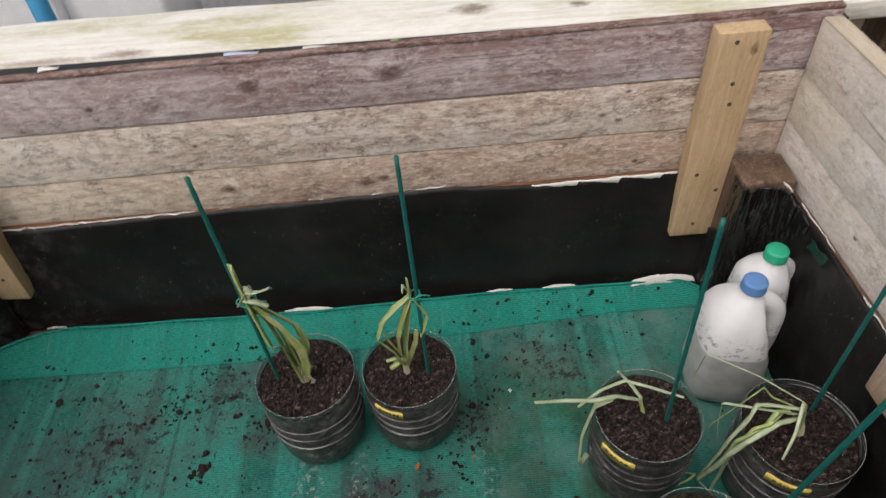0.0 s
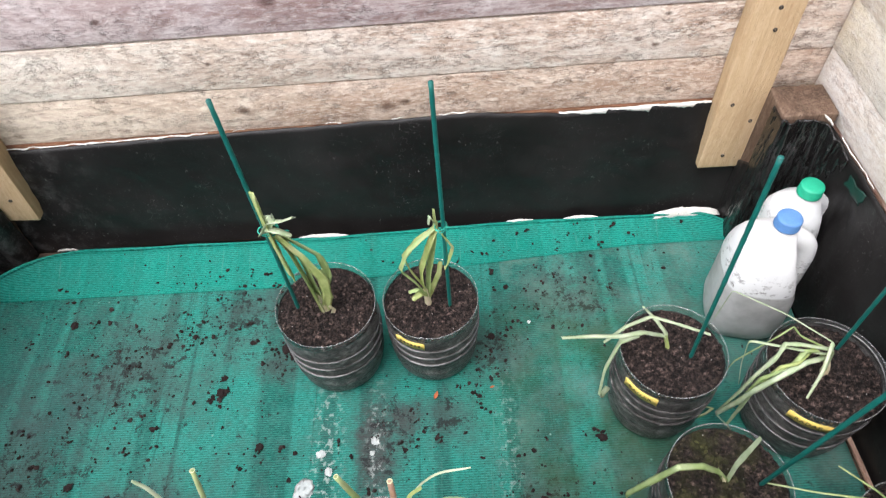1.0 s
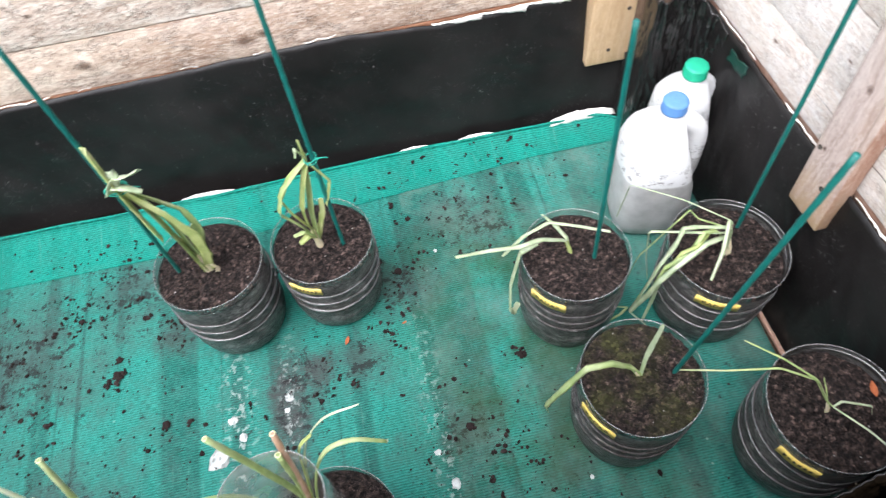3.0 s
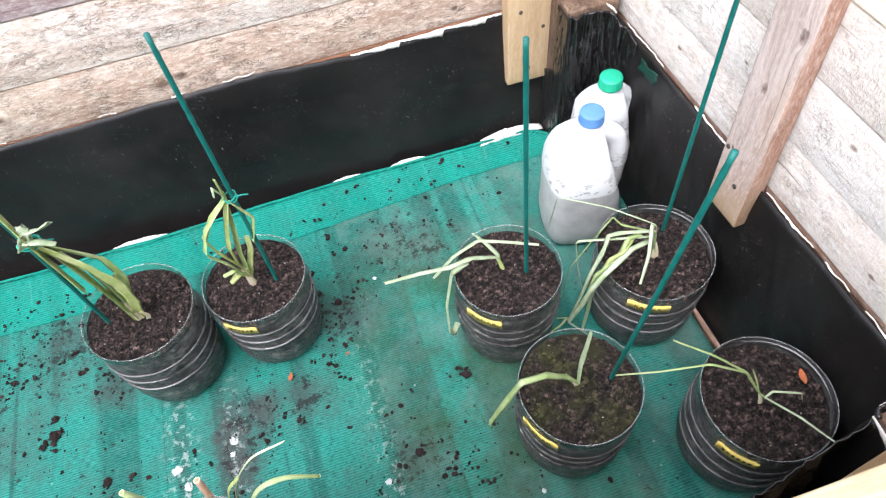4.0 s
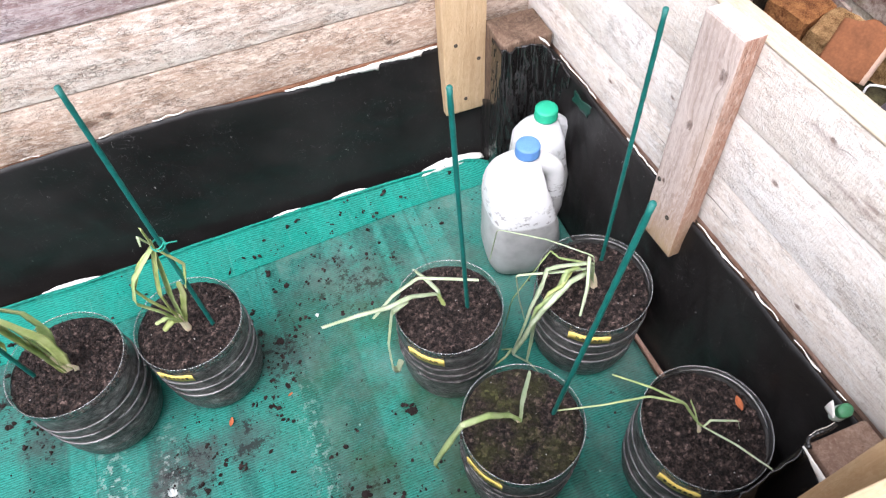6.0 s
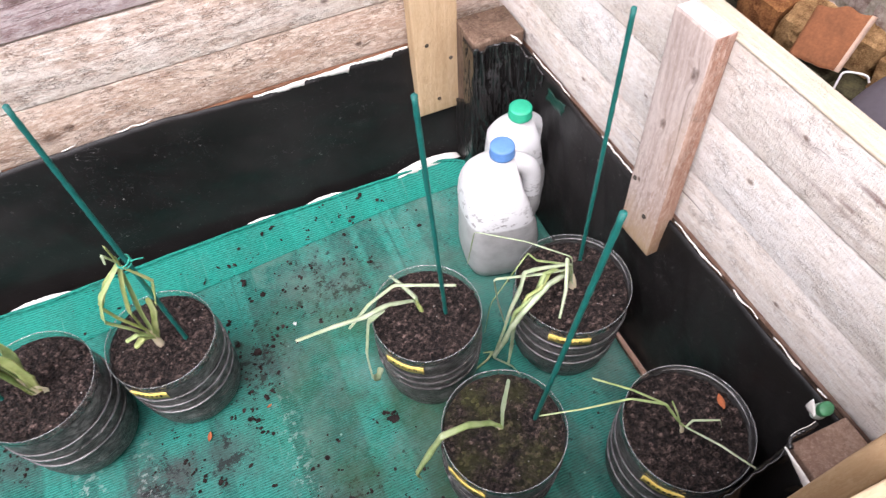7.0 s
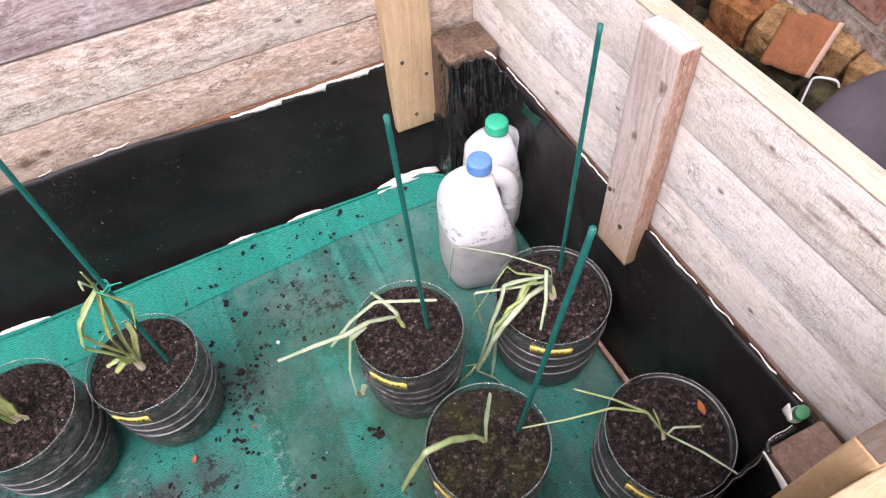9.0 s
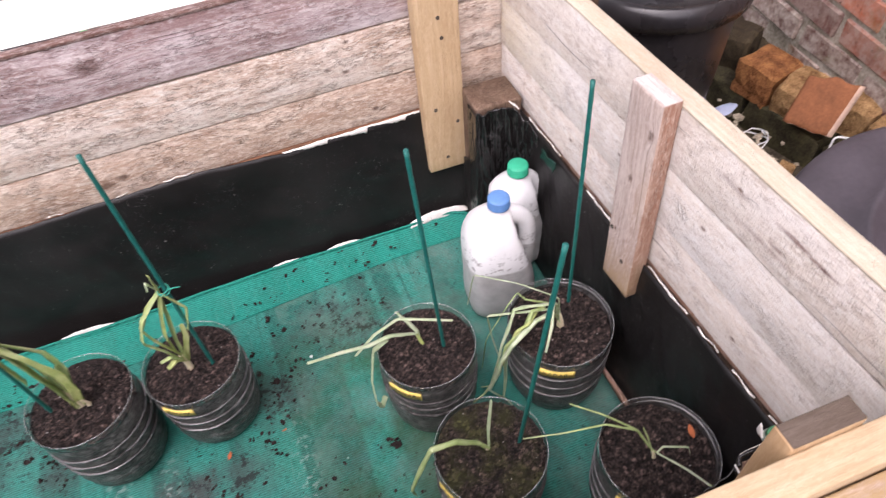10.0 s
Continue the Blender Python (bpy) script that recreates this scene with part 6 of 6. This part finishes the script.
def clod(x, y, size, seed):
    bm = bmesh.new()
    bmesh.ops.create_icosphere(bm, subdivisions=3, radius=size)
    for v in bm.verts:
        n = noise.noise_vector(v.co * (1.1 / size) + Vector((seed, 0, 0))) * 0.5 + noise.noise_vector(v.co * (3.0 / size) + Vector((0, seed, 0))) * 0.28
        v.co = Vector((v.co.x * 0.75 + n.x * size * 1.5, v.co.y * 0.75 + n.y * size * 1.5, abs(v.co.z * 0.45 + n.z * 0.4 * size)))
    tagged(part("soil_clod", bm, CRUMB, smooth=False, at=pose(x, y, 0.0018)), "small dark clod of soil on the cloth", "soil clod", "soil clods on the cloth")


for i, (x, y, s) in enumerate(((-0.386, 0.466, 0.009), (-0.458, 0.558, 0.012), (-0.456, 0.585, 0.009), (-0.519, 0.664, 0.008), (0.126, 0.456, 0.009), (-0.735, 0.70, 0.01), (-0.362, 0.632, 0.014), (-0.348, 0.62, 0.012), (-0.66, 0.42, 0.01), (-0.60, 0.40, 0.008), (-0.33, 0.455, 0.005), (-0.025, 0.635, 0.010), (0.03, 0.37, 0.009))):
    clod(x, y, s * 0.72, i)


def lime_lump(x, y, size, seed):
    bm = bmesh.new()
    bmesh.ops.create_icosphere(bm, subdivisions=3, radius=size)
    for v in bm.verts:
        n = noise.noise_vector(v.co * (1.0 / size) + Vector((seed, 2, 0))) * 0.8 + noise.noise_vector(v.co * (3.2 / size) + Vector((0, seed, 0))) * 0.45
        v.co = Vector((v.co.x * 0.95 + n.x * size * 0.7, v.co.y * 0.95 + n.y * size * 0.7, abs(v.co.z * 0.07 + n.z * 0.06 * size)))
    tagged(part("lime_spot", bm, LIME, at=pose(x, y, 0.0012)), "crusty white lime spot on the cloth", "lime spot", "lime spots on the cloth")


for i, (x, y, s) in enumerate(((-0.313, 0.400, 0.014), (-0.298, 0.329, 0.009), (-0.279, 0.425, 0.0055), (-0.212, 0.469, 0.0065), (0.04, 0.66, 0.003), (-0.292, 0.452, 0.006), (-0.215, 0.45, 0.004), (-0.005, 0.30, 0.007), (0.17, 0.27, 0.003), (-0.29, 0.302, 0.009), (-0.02, 0.345, 0.004))):
    lime_lump(x, y, s, i)


def dead_leaf(at, size, turn, label):
    bm = bmesh.new()
    rows = []
    for i in range(9):
        t = i / 8
        w = size * 0.22 * math.sin(math.pi * (0.06 + 0.9 * t))
        rows.append([(size * (t - 0.5), s * w, 0.0014 + 0.12 * size * (abs(s) + (t - 0.5) ** 2 * 2)) for s in (-1, -0.4, 0.4, 1)])
    hull_ring(bm, rows, False, False, False)
    ob = part("dead_leaf", bm, DEAD_LEAF, None, at=pose(*at, 0, 0, turn))
    solid = ob.modifiers.new("thickness", "SOLIDIFY")
    solid.thickness = 0.0005
    tagged(ob, label, "dead leaf", "orange leaf fragments")


dead_leaf((-0.118, 0.535, 0.0015), 0.014, 70, "curled orange leaf fragment on the cloth")
dead_leaf((0.275, 0.300, 0.150), 0.010, 40, "pale orange leaf fragment on mossy soil")
dead_leaf((0.476, 0.262, 0.151), 0.019, 75, "upright orange leaf fragment on the soil")
dead_leaf((-0.03, 0.545, 0.0015), 0.008, 20, "curled orange leaf fragment on the cloth")


# ---- green scrap at the front corner ----
def green_scrap():
    cup = thing("bottle_neck", "cut white bottle neck with a green top, tucked behind the post", "bottle neck", (0.4985, 0.1935, 0.262), turn=15)
    bm = bmesh.new()
    lathe(bm, [(0.010, 0.0), (0.0115, 0.006), (0.0105, 0.016), (0.010, 0.017), (0.0095, 0.016)], 28, lambda a, z: 1 + 0.12 * noise.noise(Vector((math.cos(a) * 2, math.sin(a) * 2, z * 60))))
    part("neck", bm, PALE_GREEN, cup, "cloudy white plastic")
    bm = bmesh.new()
    lathe(bm, [(0.0102, 0.0162), (0.0106, 0.018), (0.0104, 0.0245), (0.009, 0.026), (0.0005, 0.0262)], 28, lambda a, z: 1 + 0.06 * noise.noise(Vector((math.cos(a) * 3, math.sin(a) * 3, z * 60))), (False, True))
    part("top", bm, MID_GREEN, cup, "dull green plastic")
    cup.rotation_euler = (radians(9), radians(-8), radians(15))
    cup.scale = (0.80, 0.62, 0.85)


green_scrap()

# ---- behind the bed: mildewed plank, pipe, white blocks ----
def back_plank():
    ob = part("loose_plank", board(2.3, 0.136, 0.03, 0.003, 0.004, 51.0, 60), MILDEW_PLANK, None, at=pose(-0.12, 1.0260, 0.480, 90.5, 0, 0))
    tagged(ob, "mildewed whitish plank lying flat behind the bed", "plank")
    for x in (-0.9, 0.0, 0.7):
        post = part("plank_support", board(0.70, 0.07, 0.06, seed=x, cuts=6), BROWN_BLOCK, None, at=pose(x, 1.03, 0.112, 0, -90, 0))
        tagged(post, "rough brown post under the mildewed plank", "post", "posts under the plank")


back_plank()


# Black strip added in the gap to stand in for its shade.
gap_shade = part("liner_strip", board(1.5, 0.040, 0.008, 0.0010, 0.001, 61.0, 20), LINER, None, at=pose(-0.21, 0.9360, 0.4900, 90, 0, 0))
tagged(gap_shade, "black strip standing in for the shade in the gap behind the wall", "liner strip")
for x in (-0.8, 0.0, 0.4):
    post = part("strip_support", board(0.70, 0.035, 0.030, seed=x + 3, cuts=4), BROWN_BLOCK, None, at=pose(x, 0.9380, 0.135, 0, -90, 0))
    tagged(post, "thin brown post in the gap behind the wall", "post", "posts in the gap")


def gap_scrap(x, material, label, w, z=0.0):
    bm = bmesh.new()
    rows = [[(w * (t - 0.5), 0.0048 * s + 0.001 * math.sin(t * 7), 0.0015 * math.sin(3 * t + s)) for s in (-1, 0, 1)] for t in (0, 0.2, 0.4, 0.6, 0.8, 1.0)]
    hull_ring(bm, rows, False, False, False)
    ob = part("plastic_strip", bm, material, None, at=pose(x, 0.9400, 0.4965 + z))
    solid = ob.modifiers.new("thickness", "SOLIDIFY")
    solid.thickness = 0.001
    tagged(ob, label, "plastic strip", "scraps in the gap behind the wall")


gap_scrap(-0.094, LIGHT_GREEN, "bright green plastic strip in the gap behind the wall", 0.022)
gap_scrap(0.108, LIGHT_GREEN, "bright green plastic strip in the gap behind the wall", 0.022)
gap_scrap(-0.207, WHITE_SHEET, "white plastic strip in the gap behind the wall", 0.05)
gap_scrap(-0.60, WHITE_SHEET, "white plastic strip in the gap behind the wall", 0.03)
gap_scrap(-0.321, PALE_BLUE, "pale blue plastic strip in the gap behind the wall", 0.05)


def blue_pipe():
    bm = bmesh.new()
    lathe(bm, [(0.016, -0.25), (0.016, 1.3), (0.0125, 1.3), (0.0125, -0.25)], 24)
    tagged(part("water_pipe", bm, BLUE_PIPE, None, at=pose(-0.70, 1.165, 0)), "bright blue plastic pipe standing behind the plank", "pipe")


blue_pipe()


def block(name, x, y, z, sx, sy, sz, material, label, cat, seed, turn=0.0):
    ob = part(name, board(sx, sz, sy, 0.006, 0.012, seed, 14), material, None, at=pose(x, y, z, 0, 0, turn))
    return tagged(ob, label, cat)


block("foam_block", -0.98, 1.50, 0.10, 0.34, 0.30, 0.68, WHITE_FOAM, "large white foam block on the ground", "foam block", 71.0, 8)
block("foam_block", -0.68, 1.55, 0.08, 0.22, 0.30, 0.64, WHITE_FOAM, "white foam block on the ground", "foam block", 72.0, -5)
block("grey_crate", -0.28, 1.62, 0.06, 0.52, 0.34, 0.60, GREY_SHEET, "grey plastic crate on the ground", "crate", 73.0, 3)


# ---- beside the bed: bins, brick wall, rubble ----
def bin_lid():
    tub = thing("plastic_bin", "large matt black plastic bin with a round lid", "bin", (0.87, 0.222, -0.248))
    bm = bmesh.new()
    lathe(bm, [(0.22, 0.0), (0.235, 0.02), (0.25, 0.25), (0.262, 0.53), (0.25, 0.53)], 64, None, (True, False))
    part("body", bm, TUB, tub)
    bm = bmesh.new()
    lathe(bm, [(0.262, 0.535), (0.279, 0.540), (0.284, 0.553), (0.280, 0.566), (0.268, 0.573), (0.245, 0.575), (0.192, 0.576), (0.188, 0.586), (0.178, 0.586), (0.173, 0.574), (0.10, 0.579), (0.0005, 0.581)], 96, None, (True, True))
    part("lid", bm, TUB, tub, "round lid with a raised ring")


bin_lid()


def black_bin(x, y, r, h, label):
    b = thing("plastic_bin", label, "bin", (x, y, -0.24))
    bm = bmesh.new()
    lathe(bm, [(r * 0.8, 0.0), (r * 0.82, 0.02), (r * 0.93, h - 0.06), (r * 0.93, h)], 64, None, (True, False))
    part("body", bm, GLOSS_BIN, b)
    bm = bmesh.new()
    lathe(bm, [(r * 0.94, h - 0.05), (r * 1.04, h - 0.045), (r * 1.06, h - 0.02), (r * 1.03, h + 0.004), (r * 0.97, h + 0.008), (r * 0.93, h), (r * 0.86, h + 0.012), (r * 0.5, h + 0.022), (0.001, h + 0.03)], 64, None, (True, True))
    part("lid", bm, GLOSS_BIN, b, "glossy domed lid with a thick rim")


black_bin(0.965, 1.145, 0.195, 0.49, "glossy black plastic bin standing on the soil")


def rock(x, y, z, sx, sy, sz, material, label, seed, turn=0.0, cat="broken brick", wear=1.0):
    bm = bmesh.new()
    bmesh.ops.create_cube(bm, size=2.0)
    bmesh.ops.bevel(bm, geom=bm.edges[:], offset=0.06 + 0.10 * wear, segments=1, affect="EDGES")
    bmesh.ops.subdivide_edges(bm, edges=bm.edges[:], cuts=5, use_grid_fill=True)
    for v in bm.verts:
        n = noise.noise_vector(v.co * 0.9 + Vector((seed, seed * 2, 0)))
        f = noise.noise_vector(v.co * 2.9 + Vector((seed, 0, seed)))
        g = noise.noise_vector(v.co * 8.0 + Vector((0, seed, seed)))
        v.co = v.co + (n * 0.16 + f * 0.07) * wear + g * 0.035
        v.co = Vector((v.co.x * sx / 2, v.co.y * sy / 2, v.co.z * sz / 2))
    ob = part("broken_brick", bm, material, None, at=pose(x, y, z, 4 * wear * math.sin(seed), 6 * wear * math.cos(seed), turn), smooth=False)
    tagged(ob, label, cat, "rubble beside the brick wall")


def soil_bank():
    """A low bank of damp soil along the foot of the brick wall."""
    bm = bmesh.new()
    rows = []
    for j in range(121):
        y = 0.35 + 1.5 * j / 120
        row = []
        for i in range(31):
            u = i / 30
            foot = 1.318 + 0.20 * (1.05 - y) + 0.01 * noise.noise(Vector((y * 6, 0, 2)))
            x = foot + 0.24 * u
            z = -0.252 + 0.095 * min(1.0, u / 0.22) ** 0.7 + 0.02 * u
            q = Vector((x * 22, y * 22, 5))
            row.append((x, y, z + 0.012 * noise.noise(q) + 0.008 * noise.noise(q * 2.7) + 0.004 * noise.noise(q * 7)))
        rows.append(row)
    hull_ring(bm, rows, False, False, False)
    tagged(part("soil_bank", bm, STONE_DARK), "dark damp soil bank along the brick wall's foot", "soil bank", kind="structure")


soil_bank()
for args in (
    (1.325, 1.092, -0.118, 0.120, 0.112, 0.100, STONE_ORANGE, "eroded orange brick lying on the edging", 1.0, 14, "broken brick", 0.75),
    (1.352, 0.998, -0.120, 0.115, 0.082, 0.092, STONE_OCHRE, "pitted ochre brick lying on the edging", 2.0, 18, "broken brick", 0.9),
    (1.425, 0.865, -0.110, 0.10, 0.075, 0.09, STONE_OCHRE, "cracked ochre brick behind a pot shard", 3.0, 12, "broken brick", 0.6),
    (1.425, 0.775, -0.112, 0.10, 0.085, 0.09, STONE_OCHRE, "cracked ochre brick behind a pot shard", 4.0, 15, "broken brick", 0.6),
    (1.335, 1.250, -0.125, 0.11, 0.12, 0.11, STONE_DARK, "dark damp stone against the wall", 6.0, 30),
    (1.292, 1.195, -0.208, 0.095, 0.205, 0.105, EDGING, "dark mossy edging brick", 7.0, 11, "edging brick", 0.25),
    (1.338, 0.978, -0.208, 0.095, 0.215, 0.105, EDGING, "dark mossy edging brick", 8.0, 11, "edging brick", 0.25),
    (1.383, 0.755, -0.210, 0.095, 0.215, 0.105, EDGING, "dark mossy edging brick", 8.6, 11, "edging brick", 0.25),
    (1.245, 0.868, -0.222, 0.035, 0.035, 0.03, STONE_OCHRE, "small ochre brick chip", 9.0, 30),
    (1.20, 0.93, -0.225, 0.03, 0.025, 0.025, STONE_ORANGE, "small orange brick chip", 12.0, 50),
):
    rock(*args)


def shard_pose():
    """Leaning back on the rubble, hollow side down."""
    n = Vector((-0.62, -0.42, 0.66)).normalized()
    up = (Vector((0.35, 0.1, 1.0)) - n * n.dot(Vector((0.35, 0.1, 1.0)))).normalized()
    m = Matrix((up.cross(n) * -1, n, up)).transposed().to_4x4()
    m.translation = Vector((1.281, 0.891, -0.118))
    return m


def shard():
    """A curved piece of a broken terracotta pot."""
    bm = bmesh.new()
    rows = []
    for j in range(13):
        v = j / 12
        row = []
        for i in range(17):
            u = i / 16
            a = (u - 0.5) * 1.0
            cut = 0.012 * noise.noise(Vector((u * 5, 3, 1))) * (1 - v) + 0.02 * abs(u - 0.45) * (1 - v)
            rim = 1.0 if i == 0 else 0.0
            row.append((-0.0055 * rim + 0.115 * math.sin(a) * (0.95 + 0.05 * v), 0.10 * (math.cos(a) - 1) - 0.003 * rim, 0.135 * v * (1 - 0.12 * u) + 0.5 * cut - 0.01 * u + 0.012 * noise.noise(Vector((u * 3, 8, 2))) * v))
        rows.append(row)
    hull_ring(bm, rows, False, False, False)
    ob = part("terracotta_shard", bm, TERRA, None, at=shard_pose())
    ob.data.materials.append(TERRA_EDGE)
    for face in ob.data.polygons:
        face.material_index = 1 if face.center.x < -0.0515 else 0
    solid = ob.modifiers.new("thickness", "SOLIDIFY")
    solid.thickness, solid.offset, solid.material_offset_rim = 0.009, 0.0, 1
    tagged(ob, "curved terracotta pot shard with pale broken edges", "pot shard")


shard()


def wire_hook():
    bm = bmesh.new()
    tube(bm, glide([(0, 0, 0), (0.008, 0.008, 0.05), (0.016, 0.010, 0.066), (0.033, -0.004, 0.070), (0.050, -0.022, 0.068), (0.057, -0.030, 0.054)], 8), 0.0027, 10)
    tagged(part("wire_hook", bm, WIRE, None, at=pose(1.311, 0.829, -0.190)), "bent white wire handle lying by the rubble", "wire hook")


wire_hook()


def spoon():
    bm = bmesh.new()
    rings = []
    for i in range(13):
        t = i / 12
        w = 0.022 * math.sin(math.pi * (0.08 + 0.86 * t)) ** 0.7
        rings.append([(0.062 * (t - 0.5), w * math.cos(k * math.pi / 6), 0.005 + 0.005 * math.sin(k * math.pi / 6) + 0.026 * t * t) for k in range(12)])
    hull_ring(bm, rings)
    tag = thing("plant_tag", "pale blue plastic spoon-shaped tag lying on the grit", "plant tag", (1.238, 1.110, -0.222), turn=-20)
    part("blade", bm, PALE_BLUE, tag)
    bm = bmesh.new()
    tube(bm, [Vector((-0.03, 0, 0.006)), Vector((-0.06, 0.003, 0.012)), Vector((-0.10, 0.004, 0.012))], 0.005, 8)
    part("stem", bm, PALE_BLUE, tag)
    bm = bmesh.new()
    tube(bm, [Vector((0.036 * math.cos(a * 0.62), 0.03 * math.sin(a * 0.62), 0.004 + 0.01 * math.sin(a))) for a in range(22)], 0.0016, 8)
    tagged(part("cable_loop", bm, WIRE, None, at=pose(1.240, 0.985, -0.216)), "loop of thin white cable on the grit", "cable")


spoon()

bm = bmesh.new()
rnd = random.Random(8)
for _ in range(700):
    x, y = rnd.uniform(0.6, 1.3), rnd.uniform(0.55, 1.45)
    crumb(bm, (x, y, -0.225 + 0.015 * rnd.random()), rnd.uniform(0.004, 0.012), rnd, 0.5)
tagged(part("grit", bm, GRAVEL, smooth=False), "pale grit and leaf bits between bed and wall", "grit", kind="stuff")

# ---- brick wall, one object for each brick ----
WALL_X, COURSE, LONG = 1.425, 0.076, 0.226
brick_wall = thing("wall_brick", "old red brick garden wall with pale lime and moss", "wall", kind="structure")
part("mortar", board(3.4, 1.5, 0.16, 0.004, 0.004, 91.0, 30), MORTAR, brick_wall, at=pose(WALL_X + 0.0945, 1.0, 0.50, 0, 0, -95))


def brick_mesh(seed, material):
    bm = bmesh.new()
    bmesh.ops.create_cube(bm, size=1.0)
    for v in bm.verts:
        v.co = Vector((v.co.x * (LONG - 0.014), v.co.y * 0.10, v.co.z * (COURSE - 0.011)))
    bmesh.ops.bevel(bm, geom=bm.edges[:], offset=0.006, segments=1, affect="EDGES")
    for v in bm.verts:
        v.co += noise.noise_vector(v.co * 21 + Vector((seed, 0, 0))) * 0.007
    me = bpy.data.meshes.new("brick")
    bm.to_mesh(me)
    bm.free()
    me.materials.append(material)
    return me


BRICKS = [brick_mesh(3.7 * i, BRICK) for i in range(6)]
FOOT_BRICKS = [brick_mesh(3.7 * i, BRICK_MOSSY) for i in range(6)]
rnd = random.Random(12)
for row in range(14):
    for col in range(14):
        b = new("brick", (FOOT_BRICKS if row < 3 else BRICKS)[rnd.randrange(6)])
        b.parent = brick_wall
        along = -0.55 + LONG * (col + 0.5 * (row % 2))
        b.matrix_basis = pose(WALL_X + 0.05 + 0.087 * (along - 0.9) + rnd.uniform(-0.005, 0.005), along, -0.205 + COURSE * row, rnd.uniform(-1, 1), rnd.uniform(-1, 1), -95 + rnd.uniform(-1, 1))
